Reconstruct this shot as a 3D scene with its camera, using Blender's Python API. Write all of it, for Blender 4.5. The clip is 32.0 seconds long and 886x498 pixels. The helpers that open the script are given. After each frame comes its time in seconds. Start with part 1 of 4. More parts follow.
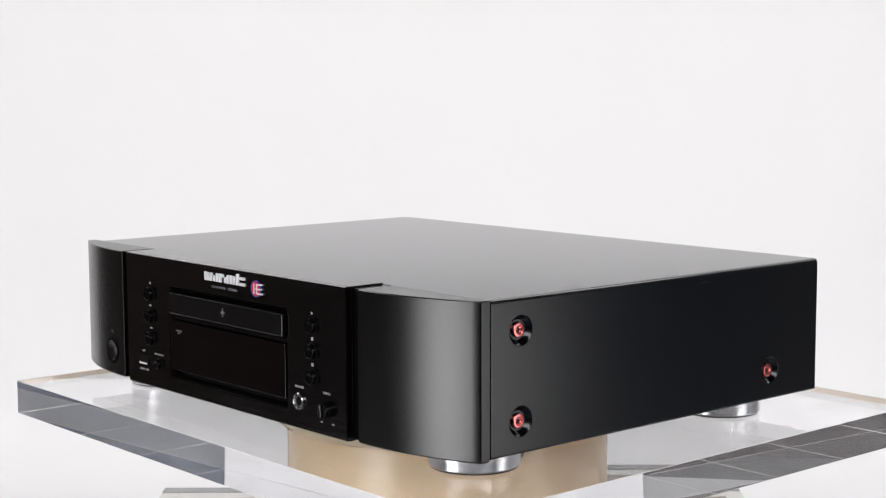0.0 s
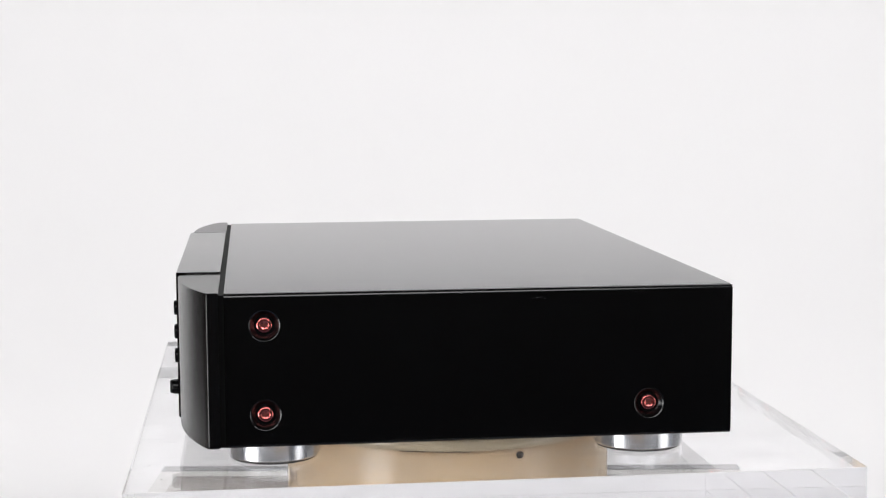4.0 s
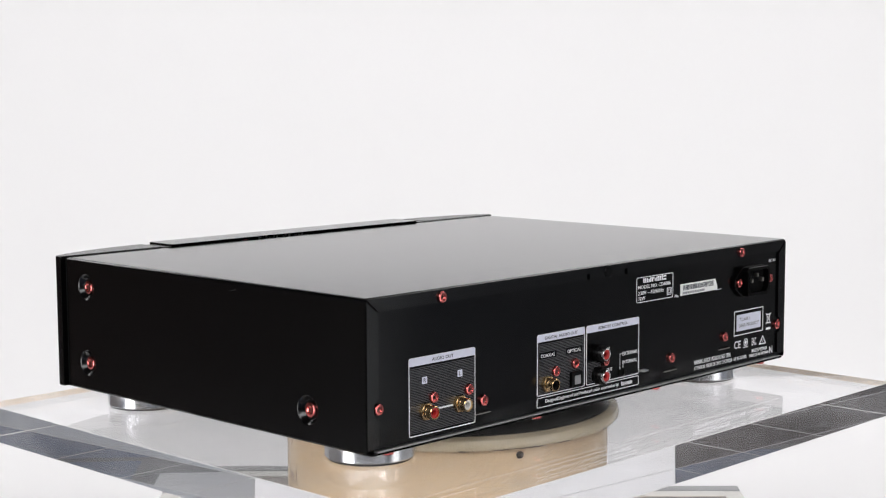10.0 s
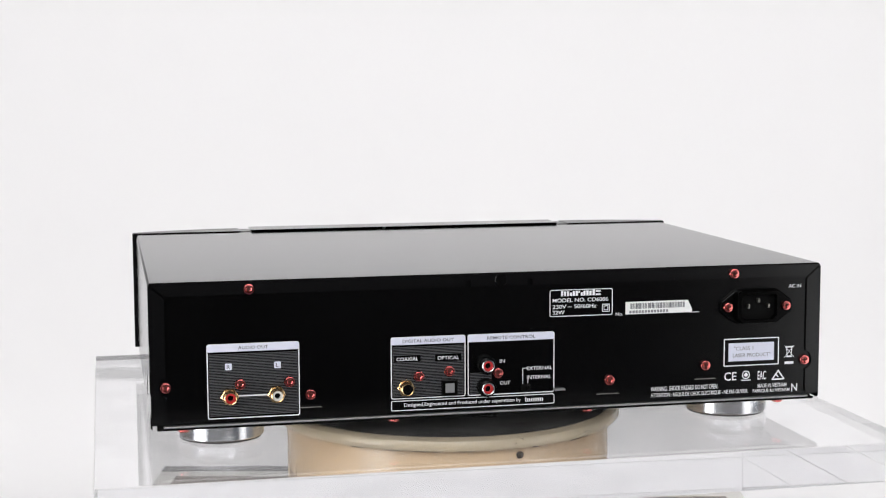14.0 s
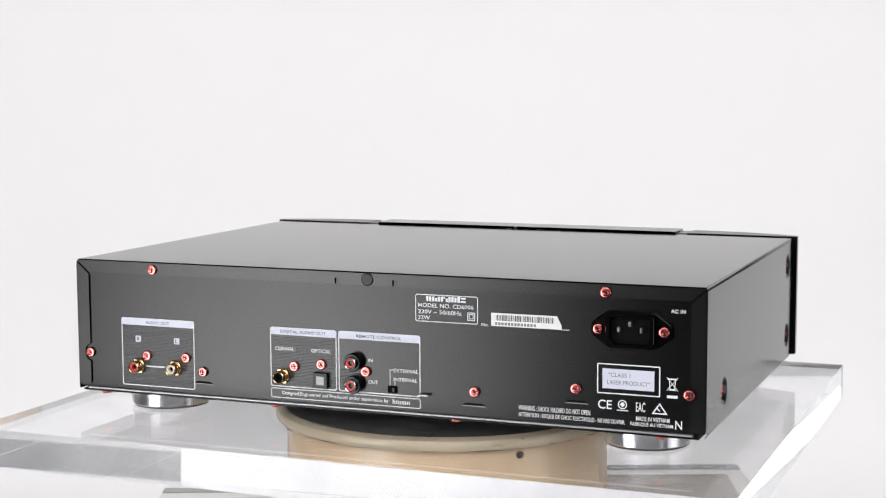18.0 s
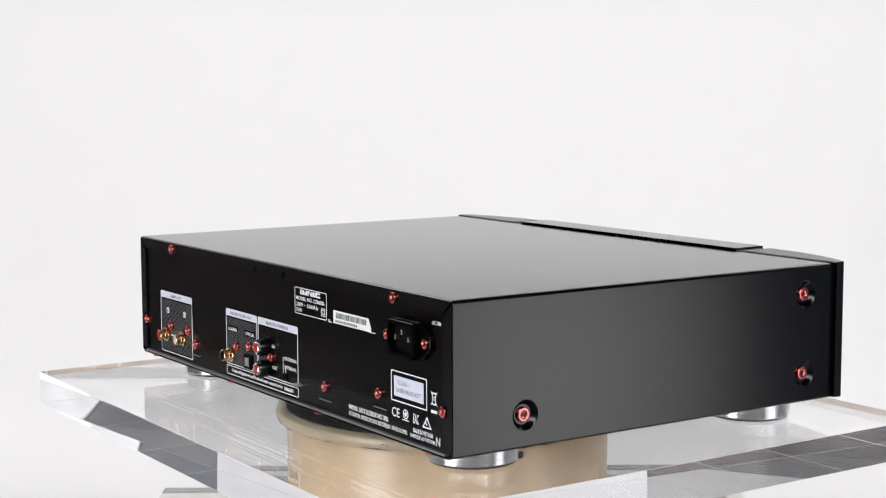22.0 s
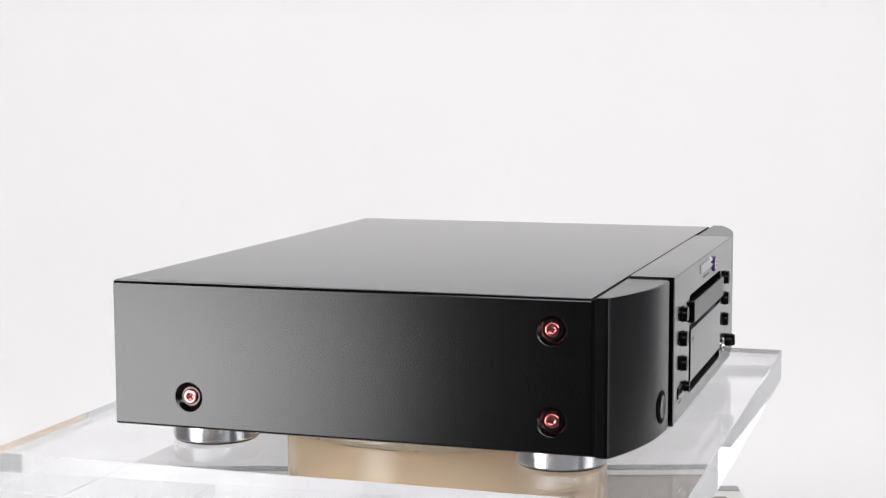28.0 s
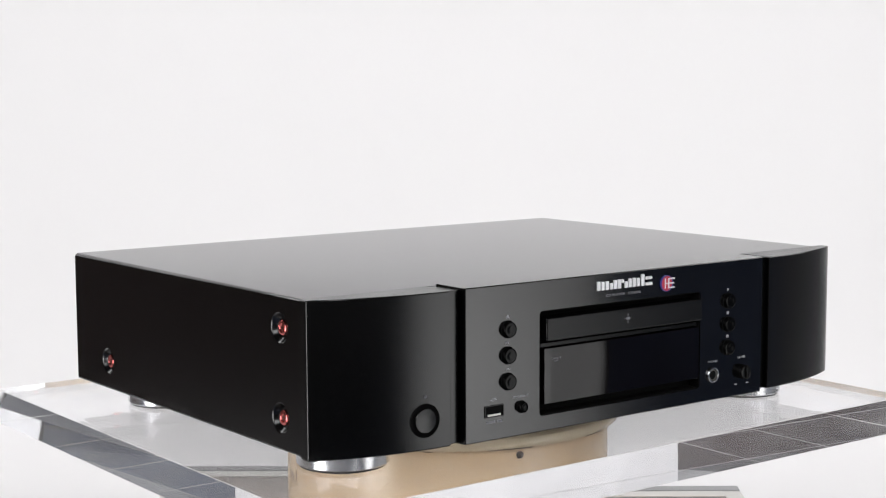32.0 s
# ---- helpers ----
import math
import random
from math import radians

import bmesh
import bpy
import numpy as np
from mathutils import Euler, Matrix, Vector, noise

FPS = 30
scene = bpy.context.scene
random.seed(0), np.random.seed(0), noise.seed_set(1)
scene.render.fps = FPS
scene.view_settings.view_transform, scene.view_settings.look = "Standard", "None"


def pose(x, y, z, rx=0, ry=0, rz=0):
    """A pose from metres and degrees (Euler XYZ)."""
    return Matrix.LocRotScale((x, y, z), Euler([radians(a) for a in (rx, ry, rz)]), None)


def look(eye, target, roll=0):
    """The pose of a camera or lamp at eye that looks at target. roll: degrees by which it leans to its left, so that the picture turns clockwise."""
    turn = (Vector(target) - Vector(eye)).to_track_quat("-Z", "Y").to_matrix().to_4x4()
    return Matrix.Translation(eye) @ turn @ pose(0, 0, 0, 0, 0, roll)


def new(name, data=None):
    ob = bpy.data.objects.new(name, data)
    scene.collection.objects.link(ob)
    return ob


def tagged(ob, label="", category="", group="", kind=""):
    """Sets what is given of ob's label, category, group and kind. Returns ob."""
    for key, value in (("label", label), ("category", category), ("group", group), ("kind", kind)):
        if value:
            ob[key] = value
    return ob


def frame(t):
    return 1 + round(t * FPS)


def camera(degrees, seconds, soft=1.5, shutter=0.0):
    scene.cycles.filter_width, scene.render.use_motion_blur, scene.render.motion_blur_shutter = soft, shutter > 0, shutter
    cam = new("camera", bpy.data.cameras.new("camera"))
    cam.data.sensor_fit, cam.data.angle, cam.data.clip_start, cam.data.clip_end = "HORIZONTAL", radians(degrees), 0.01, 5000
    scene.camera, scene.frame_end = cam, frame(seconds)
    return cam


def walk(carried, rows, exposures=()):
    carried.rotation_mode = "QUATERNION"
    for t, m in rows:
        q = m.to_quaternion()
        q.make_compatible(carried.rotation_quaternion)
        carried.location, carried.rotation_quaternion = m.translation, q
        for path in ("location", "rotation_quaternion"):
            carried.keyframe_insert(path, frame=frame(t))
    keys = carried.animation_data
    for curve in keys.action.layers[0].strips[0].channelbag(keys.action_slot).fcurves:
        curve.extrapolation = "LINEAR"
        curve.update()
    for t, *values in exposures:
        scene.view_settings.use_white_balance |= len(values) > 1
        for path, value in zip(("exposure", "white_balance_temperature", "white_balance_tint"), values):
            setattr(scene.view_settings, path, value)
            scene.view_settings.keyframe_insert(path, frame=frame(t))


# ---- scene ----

# Camera: fixed on a tripod; the player turns on a powered turntable.
TOP = 1.295                       # height of the player's lid above the floor
PLATE = TOP - 0.1063              # upper face of the acrylic plate
TABLE = 1.05
cam = camera(31.65, 32.0, soft=1.2)
EYE = (0.0, -1.1277, TOP + 0.1237)
AIM = (EYE[0] - 0.002369, EYE[1] + 0.994, EYE[2] - 0.10934)
walk(cam, [(0.0, look(EYE, AIM, -0.232)), (32.0, look(EYE, AIM, -0.232))])

# World and lights: a dark studio, softboxes and added fills in front, and a white sheet lit from behind.
world = bpy.data.worlds.new("studio")
world.use_nodes = True
world.node_tree.nodes["Background"].inputs[0].default_value = (0.5, 0.55, 0.6, 1)
world.node_tree.nodes["Background"].inputs[1].default_value = 0.02
scene.world = world


def area(name, eye, target, w, h, power, color=(1, 1, 1)):
    data = bpy.data.lights.new(name, "AREA")
    data.shape, data.size, data.size_y, data.energy, data.color = "RECTANGLE", w, h, power, color
    ob = new(name, data)
    ob.matrix_world = look(eye, target)
    return ob


LEFT_BOX = ((-0.955, -0.855, TOP - 0.26), (0, 0, TOP - 0.22))
RIGHT_BOX = ((0.795, -0.495, TOP - 0.20), (0, 0, TOP - 0.17))
# High and front boxes are added, unseen, to whiten plate edges and turntable.
HIGH_FILL = ((-1.385, -1.71, TOP + 0.42), (0, 0, TOP - 0.1))
FRONT_FILL = ((0.0, -1.95, TOP + 0.83), (0, 0, TOP))
# Overhead light added out of view to brighten the floor paper.
OVERHEAD = ((0.0, 1.9, 3.6), (0.0, 1.901, 0.0))
# each round softbox is brightest in the middle of its cloth
for spot, w, h, power in ((LEFT_BOX, 0.70, 0.80, 4.15), (RIGHT_BOX, 0.46, 0.70, 0.54)):
    for k in (1.0, 0.7, 0.4):
        eye = Vector(spot[0]).lerp(Vector(spot[1]), 0.02 * (1 - k))
        area("softbox_lamp", eye, spot[1], w * k, h * k, power * k * k).data.shape = "ELLIPSE"
area("softbox_lamp", *HIGH_FILL, 0.50, 0.42, 0.75)
area("front_fill_lamp", *FRONT_FILL, 3.0, 0.70, 33)
area("overhead_fill_lamp", *OVERHEAD, 8.8, 1.9, 190)
# Unseen lamps added behind the sheet to make the backdrop evenly bright.
area("backlight_lamp", (-2.05, 4.32, 0.99), (-2.05, 1.0, 0.99), 4.1, 1.98, 50.0)
area("backlight_lamp", (2.05, 4.32, 0.99), (2.05, 1.0, 0.99), 4.1, 1.98, 50.5)
# Low strip added to lift the backdrop's dark foot.
area("backlight_lamp", (0.0, 4.30, 0.14), (0.0, 1.0, 0.0), 8.2, 0.26, 5.0)
area("backlight_lamp", (0.0, 4.32, 3.0), (0.0, 1.0, 3.0), 9.6, 1.8, 132)
scene.cycles.glossy_bounces, scene.cycles.max_bounces = 10, 14
scene.view_settings.exposure = 0.0


# ---- materials ----
def mat(name, color, rough=0.5, metal=0.0, spec=0.5, grain=0.0, scale=60.0, bump=0.0, coat=0.0, wear=0.0, stretch=(1, 1, 1)):
    m = bpy.data.materials.new(name)
    m.use_nodes = True
    nt = m.node_tree
    b = nt.nodes["Principled BSDF"]
    b.inputs["Base Color"].default_value = (*color, 1)
    b.inputs["Roughness"].default_value = rough
    b.inputs["Metallic"].default_value = metal
    b.inputs["Specular IOR Level"].default_value = spec
    b.inputs["Coat Weight"].default_value = coat
    b.inputs["Coat Roughness"].default_value = 0.12
    if grain or bump or wear:
        co = nt.nodes.new("ShaderNodeTexCoord")
        mp = nt.nodes.new("ShaderNodeMapping")
        mp.inputs["Scale"].default_value = stretch
        nt.links.new(co.outputs["Object"], mp.inputs["Vector"])
        n = nt.nodes.new("ShaderNodeTexNoise")
        n.inputs["Scale"].default_value = scale
        n.inputs["Detail"].default_value = 4
        nt.links.new(mp.outputs["Vector"], n.inputs["Vector"])
        if grain:
            mix = nt.nodes.new("ShaderNodeMix")
            mix.data_type = "RGBA"
            mix.inputs["A"].default_value = (*[c * (1 - grain) for c in color], 1)
            mix.inputs["B"].default_value = (*[min(1, c * (1 + grain)) for c in color], 1)
            nt.links.new(n.outputs["Fac"], mix.inputs["Factor"])
            nt.links.new(mix.outputs["Result"], b.inputs["Base Color"])
        if bump:
            bu = nt.nodes.new("ShaderNodeBump")
            bu.inputs["Strength"].default_value = bump
            bu.inputs["Distance"].default_value = 0.0002
            nt.links.new(n.outputs["Fac"], bu.inputs["Height"])
            nt.links.new(bu.outputs["Normal"], b.inputs["Normal"])
        if wear:
            big = nt.nodes.new("ShaderNodeTexNoise")
            big.inputs["Scale"].default_value = 9.0
            big.inputs["Detail"].default_value = 5
            nt.links.new(co.outputs["Object"], big.inputs["Vector"])
            rng = nt.nodes.new("ShaderNodeMapRange")
            rng.inputs["From Min"].default_value, rng.inputs["From Max"].default_value = 0.3, 0.7
            rng.inputs["To Min"].default_value = max(0.01, rough - wear)
            rng.inputs["To Max"].default_value = rough + wear
            nt.links.new(big.outputs["Fac"], rng.inputs["Value"])
            nt.links.new(rng.outputs["Result"], b.inputs["Roughness"])
    return m


def acrylic(name, ior):
    """Polished clear plastic with dust, fine scratches and a painted haze that lifts dark reflections."""
    m = bpy.data.materials.new(name)
    m.use_nodes = True
    nt = m.node_tree
    nt.nodes.remove(nt.nodes["Principled BSDF"])
    refr = nt.nodes.new("ShaderNodeBsdfRefraction")
    refr.inputs["IOR"].default_value, refr.inputs["Roughness"].default_value = ior, 0.0
    refr.inputs["Color"].default_value = (0.992, 0.992, 0.995, 1)
    gloss = nt.nodes.new("ShaderNodeBsdfGlossy")
    gloss.inputs["Roughness"].default_value = 0.0
    gloss.inputs["Color"].default_value = (0.985, 0.985, 0.99, 1)
    fr = nt.nodes.new("ShaderNodeFresnel")
    fr.inputs["IOR"].default_value = ior
    pw = nt.nodes.new("ShaderNodeMath")
    pw.operation = "POWER"
    pw.inputs[1].default_value = 1.1
    nt.links.new(fr.outputs[0], pw.inputs[0])
    clear = nt.nodes.new("ShaderNodeMixShader")
    nt.links.new(pw.outputs[0], clear.inputs[0])
    nt.links.new(refr.outputs[0], clear.inputs[1])
    nt.links.new(gloss.outputs[0], clear.inputs[2])
    haze = nt.nodes.new("ShaderNodeBsdfDiffuse")
    haze.inputs["Color"].default_value = (0.85, 0.85, 0.86, 1)
    co = nt.nodes.new("ShaderNodeTexCoord")
    n = nt.nodes.new("ShaderNodeTexNoise")
    n.inputs["Scale"].default_value, n.inputs["Detail"].default_value = 22.0, 6.0
    nt.links.new(co.outputs["Object"], n.inputs["Vector"])
    rng = nt.nodes.new("ShaderNodeMapRange")
    rng.inputs["From Min"].default_value, rng.inputs["From Max"].default_value = 0.35, 0.8
    rng.inputs["To Min"].default_value, rng.inputs["To Max"].default_value = 0.012, 0.10
    nt.links.new(n.outputs["Fac"], rng.inputs["Value"])
    out = nt.nodes.new("ShaderNodeMixShader")
    nt.links.new(rng.outputs["Result"], out.inputs[0])
    nt.links.new(clear.outputs[0], out.inputs[1])
    nt.links.new(haze.outputs[0], out.inputs[2])
    nt.links.new(out.outputs[0], nt.nodes["Material Output"].inputs["Surface"])
    return m


M_LID = mat("satin_black_paint", (0.0007, 0.0007, 0.0008), 0.24, spec=0.50)
lid_nodes = M_LID.node_tree
lid_lw = lid_nodes.nodes.new("ShaderNodeLayerWeight")
lid_rng = lid_nodes.nodes.new("ShaderNodeMapRange")
lid_rng.inputs["From Min"].default_value, lid_rng.inputs["From Max"].default_value = 0.55, 0.90
lid_rng.inputs["To Min"].default_value, lid_rng.inputs["To Max"].default_value = 0.20, 0.11
lid_nodes.links.new(lid_lw.outputs["Facing"], lid_rng.inputs["Value"])
lid_nodes.links.new(lid_rng.outputs["Result"], lid_nodes.nodes["Principled BSDF"].inputs["Roughness"])
M_CAP = mat("satin_black_aluminium", (0.0007, 0.0007, 0.0008), 0.24, spec=0.46, wear=0.01)
M_PANEL = mat("brushed_black_aluminium", (0.0010, 0.0010, 0.0012), 0.13, spec=0.64, grain=0.25, bump=0.16, scale=1500, stretch=(0.012, 1, 1), wear=0.03)
M_REAR = mat("black_coated_steel", (0.0006, 0.0006, 0.0007), 0.23, spec=0.31, wear=0.015)
M_FLANGE = mat("folded_steel_flange", (0.0012, 0.0012, 0.0014), 0.26, spec=0.40)
M_PLASTIC = mat("black_plastic", (0.002, 0.002, 0.002), 0.24, spec=0.20)
M_GLOSSBLACK = mat("moulded_black_plastic", (0.0015, 0.0015, 0.0015), 0.16, spec=0.12)
# Near-black colour puts the shade inside gaps, holes and recesses into the material.
M_HOLE = mat("gap_shade", (0.0015, 0.0015, 0.0015), 0.7, spec=0.1)
M_TRAY = mat("tray_black", (0.0014, 0.0014, 0.0017), 0.26, spec=0.30)
M_DISPLAY = mat("display_window", (0.0016, 0.0009, 0.0011), 0.035, spec=0.42)
M_COPPER = mat("copper_plated_steel", (0.77, 0.20, 0.185), 0.20, metal=1.0, grain=0.12, scale=900)
# Dark red paints the shade inside a screw's drive slot.
M_SLOT = mat("screw_slot_shade", (0.10, 0.018, 0.014), 0.4)
M_GOLD = mat("gold_plate", (0.74, 0.52, 0.27), 0.2, metal=1.0)
M_NICKEL = mat("nickel_plate", (0.74, 0.74, 0.75), 0.22, metal=1.0)
M_CHROME = mat("turned_aluminium", (0.70, 0.70, 0.72), 0.20, metal=1.0, grain=0.06, scale=300, bump=0.05, stretch=(1, 1, 12))
M_RED = mat("red_insulator", (0.50, 0.02, 0.02), 0.4)
M_WHITE = mat("white_insulator", (0.72, 0.70, 0.66), 0.4)
M_PRINT = mat("white_screen_print", (0.84, 0.84, 0.87), 0.6, grain=0.05, scale=500)
M_BAND = mat("lilac_screen_print", (0.68, 0.69, 0.80), 0.6, grain=0.04, scale=500)
M_GREYPRINT = mat("grey_screen_print", (0.20, 0.20, 0.22), 0.6)
M_DIMPRINT = mat("dim_silver_print", (0.34, 0.34, 0.36), 0.5)
M_HATCH = mat("dim_grey_screen_print", (0.075, 0.075, 0.082), 0.6)
M_SCUFF = mat("rubbed_black_paint", (0.016, 0.016, 0.017), 0.5)
M_DARKPRINT = mat("dark_screen_print", (0.05, 0.05, 0.07), 0.6)
M_LABEL = mat("paper_label", (0.85, 0.85, 0.83), 0.6, grain=0.06, scale=300)
M_LOGO = mat("bright_logo_metal", (0.84, 0.84, 0.85), 0.4, metal=0.35)
M_BADGE = mat("badge_red", (0.50, 0.03, 0.06), 0.3, grain=0.1, scale=500)
M_BLUE = mat("badge_blue", (0.04, 0.05, 0.28), 0.3)
M_STEEL = mat("bare_steel_edge", (0.42, 0.42, 0.42), 0.45, metal=1.0, grain=0.1, scale=200)
# Pale colour paints the light caught along the plate's edges.
M_ARRIS = mat("pale_acrylic_arris", (0.80, 0.79, 0.78), 0.5)
# darker than the nickel plate, for the pins and the inner sleeve
M_DULLPIN = mat("dull_pin", (0.30, 0.29, 0.26), 0.3, metal=1.0)
# paler than the rear panel, for the slot lips
M_LIP = mat("pale_lip_metal", (0.30, 0.29, 0.27), 0.45, metal=0.7)
M_ACRYL = acrylic("clear_acrylic", 1.49)
M_CREAM = mat("cream_enamel", (0.97, 0.715, 0.47), 0.24, spec=0.5, grain=0.06, scale=14, bump=0.05, coat=0.3, wear=0.06)
M_CREAM2 = mat("cream_enamel_rim", (0.85, 0.715, 0.515), 0.16, spec=0.6, grain=0.10, scale=22, bump=0.06, coat=0.4, wear=0.06)
M_RUBBER = mat("worn_black_rubber", (0.030, 0.028, 0.026), 0.33, spec=0.5, grain=0.6, scale=9, bump=0.10, wear=0.14, stretch=(1, 5, 1))
M_CHIP = mat("chipped_enamel", (0.05, 0.035, 0.025), 0.7, grain=0.3, scale=400)
M_INK = mat("brown_ink", (0.13, 0.07, 0.04), 0.6)
M_WALL = mat("backdrop_white", (0.818, 0.808, 0.812), 0.85, spec=0.1, grain=0.01, scale=2.0)
m_nodes = M_WALL.node_tree
m_tr = m_nodes.nodes.new("ShaderNodeBsdfTranslucent")
m_tr.inputs["Color"].default_value = (0.810, 0.803, 0.806, 1)
m_mx = m_nodes.nodes.new("ShaderNodeMixShader")
m_mx.inputs[0].default_value = 0.6
m_nodes.links.new(m_nodes.nodes["Principled BSDF"].outputs[0], m_mx.inputs[1])
m_nodes.links.new(m_tr.outputs[0], m_mx.inputs[2])
m_nodes.links.new(m_mx.outputs[0], m_nodes.nodes["Material Output"].inputs["Surface"])
M_PAPER = mat("white_paper", (0.80, 0.80, 0.80), 0.8, grain=0.02, scale=4)
M_GREYSHEET = mat("grey_paper", (0.20, 0.20, 0.21), 0.8, grain=0.05, scale=3)
M_ROOM = mat("grey_room_wall", (0.56, 0.59, 0.64), 0.8, grain=0.3, scale=1.2)
M_BROWN = mat("dark_brown_wall", (0.070, 0.046, 0.040), 0.8, grain=0.5, scale=2.2)
M_SLATE = mat("blue_grey_panel", (0.14, 0.18, 0.29), 0.7, grain=0.7, scale=3.0, stretch=(1, 1, 0.5))
M_FLOOR = mat("studio_floor", (0.17, 0.165, 0.17), 0.6, grain=0.2, scale=3.0)
M_TABLE = mat("grey_wood_top", (0.30, 0.26, 0.24), 0.45, grain=0.35, scale=16, bump=0.1, stretch=(0.2, 3, 1))
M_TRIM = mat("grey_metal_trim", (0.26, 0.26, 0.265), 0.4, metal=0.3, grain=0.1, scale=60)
M_PALE = mat("pale_laminate", (0.62, 0.60, 0.58), 0.5, grain=0.06, scale=30)
M_FELT = mat("dark_grey_felt", (0.03, 0.03, 0.031), 0.8, grain=0.2, scale=30)
M_CLOTH = mat("softbox_fabric", (0.02, 0.02, 0.02), 0.8, grain=0.2, scale=300)
M_DIFF = mat("softbox_cloth", (0.8, 0.8, 0.8), 0.8)


# ---- mesh helpers ----
def part(name, bm, material, parent=None, label=""):
    me = bpy.data.meshes.new(name)
    bm.normal_update()
    for e in bm.edges:
        if len(e.link_faces) == 2 and e.calc_face_angle(0.0) > 0.62:
            e.smooth = False
    bm.to_mesh(me)
    bm.free()
    me.materials.append(material)
    return put(name, me, parent, label)


def put(name, me, parent=None, label="", m=None):
    ob = new(name, me)
    ob.parent = parent
    if m is not None:
        ob.matrix_basis = m
    return tagged(ob, label)


def thing(name, label, category, m=None, group="", kind=""):
    ob = new(name)
    ob.empty_display_size = 0.05
    if m is not None:
        ob.matrix_basis = m
    return tagged(ob, label, category, group, kind)


def box(x0, x1, y0, y1, z0, z1, bevel=0.0, seg=2, bm=None):
    bm = bm or bmesh.new()
    made = bmesh.ops.create_cube(bm, size=1.0, matrix=Matrix.Translation(((x0 + x1) / 2, (y0 + y1) / 2, (z0 + z1) / 2)) @ Matrix.Diagonal((x1 - x0, y1 - y0, z1 - z0, 1)))
    if bevel:
        vs = set(made["verts"])
        es = [e for e in bm.edges if e.verts[0] in vs and e.verts[1] in vs]
        bmesh.ops.bevel(bm, geom=es, offset=bevel, segments=seg, profile=0.5, affect="EDGES")
    return bm


def lathe(profile, seg=32, m=None, bm=None, cap=True):
    """Turns (radius, height) pairs round z; the ends are closed."""
    bm = bm or bmesh.new()
    m = m or Matrix()
    rings = []
    for r, z in profile:
        rings.append([bm.verts.new(m @ Vector((r * math.cos(2 * math.pi * i / seg), r * math.sin(2 * math.pi * i / seg), z))) for i in range(seg)])
    for k in range(len(rings) - 1):
        a, b = rings[k], rings[k + 1]
        sm = abs(profile[k][0] - profile[k + 1][0]) > 1e-9 or abs(profile[k][1] - profile[k + 1][1]) > 1e-9
        for i in range(seg):
            f = bm.faces.new((a[i], a[(i + 1) % seg], b[(i + 1) % seg], b[i]))
            f.smooth = sm
    if cap:
        bm.faces.new(list(reversed(rings[0])))
        bm.faces.new(rings[-1])
    return bm


def prism(points, depth, m=None, bm=None, bevel=0.0):
    """A polygon in x and y, raised by depth along z."""
    bm = bm or bmesh.new()
    m = m or Matrix()
    low = [bm.verts.new(m @ Vector((x, y, 0))) for x, y in points]
    high = [bm.verts.new(m @ Vector((x, y, depth))) for x, y in points]
    n = len(points)
    bm.faces.new(list(reversed(low)))
    topf = bm.faces.new(high)
    for i in range(n):
        bm.faces.new((low[i], low[(i + 1) % n], high[(i + 1) % n], high[i]))
    if bevel:
        bmesh.ops.bevel(bm, geom=list(topf.edges), offset=bevel, segments=2, profile=0.5, affect="EDGES")
    return bm


def rounded(w, h, r, n=5):
    out = []
    for cx, cy, a0 in ((w / 2 - r, h / 2 - r, 0), (-w / 2 + r, h / 2 - r, 90), (-w / 2 + r, -h / 2 + r, 180), (w / 2 - r, -h / 2 + r, 270)):
        for i in range(n + 1):
            a = radians(a0 + 90 * i / n)
            out.append((cx + r * math.cos(a), cy + r * math.sin(a)))
    return out


def ring(w, h, r, t, depth, m):
    """A rounded frame of line width t."""
    bm = bmesh.new()
    rows = []
    for pts, z in ((rounded(w, h, r), 0), (rounded(w, h, r), depth), (rounded(w - 2 * t, h - 2 * t, max(r - t, 0.0002)), depth), (rounded(w - 2 * t, h - 2 * t, max(r - t, 0.0002)), 0)):
        rows.append([bm.verts.new(m @ Vector((x, y, z))) for x, y in pts])
    n = len(rows[0])
    for k in range(3):
        for i in range(n):
            bm.faces.new((rows[k][i], rows[k][(i + 1) % n], rows[k + 1][(i + 1) % n], rows[k + 1][i]))
    return bm


def lettering(body, width, height, m, material, parent, name="lettering", label=""):
    """Raised print with the built-in font, stretched to its width and height, centred on m."""
    cu = bpy.data.curves.new(name, "FONT")
    cu.body, cu.size, cu.extrude, cu.resolution_u, cu.offset = body, 0.01, 0.00006, 3, 0.00005
    tmp = new("tmp", cu)
    dg = bpy.context.evaluated_depsgraph_get()
    me = bpy.data.meshes.new_from_object(tmp.evaluated_get(dg))
    bpy.data.objects.remove(tmp)
    co = np.array([v.co for v in me.vertices])
    lo, hi = co.min(0), co.max(0)
    me.transform(Matrix.Diagonal((width / (hi[0] - lo[0]), height / (hi[1] - lo[1]), 1, 1)) @ Matrix.Translation((-(lo[0] + hi[0]) / 2, -(lo[1] + hi[1]) / 2, -lo[2])))
    me.transform(m)
    me.materials.clear()
    me.materials.append(material)
    me.name = name
    return put(name, me, parent, label)


def bars(rects, depth, m, bm=None):
    """Flat print: rectangles (x, y, w, h) raised by depth."""
    bm = bm or bmesh.new()
    for x, y, w, h in rects:
        prism([(x - w / 2, y - h / 2), (x + w / 2, y - h / 2), (x + w / 2, y + h / 2), (x - w / 2, y + h / 2)], depth, m, bm)
    return bm


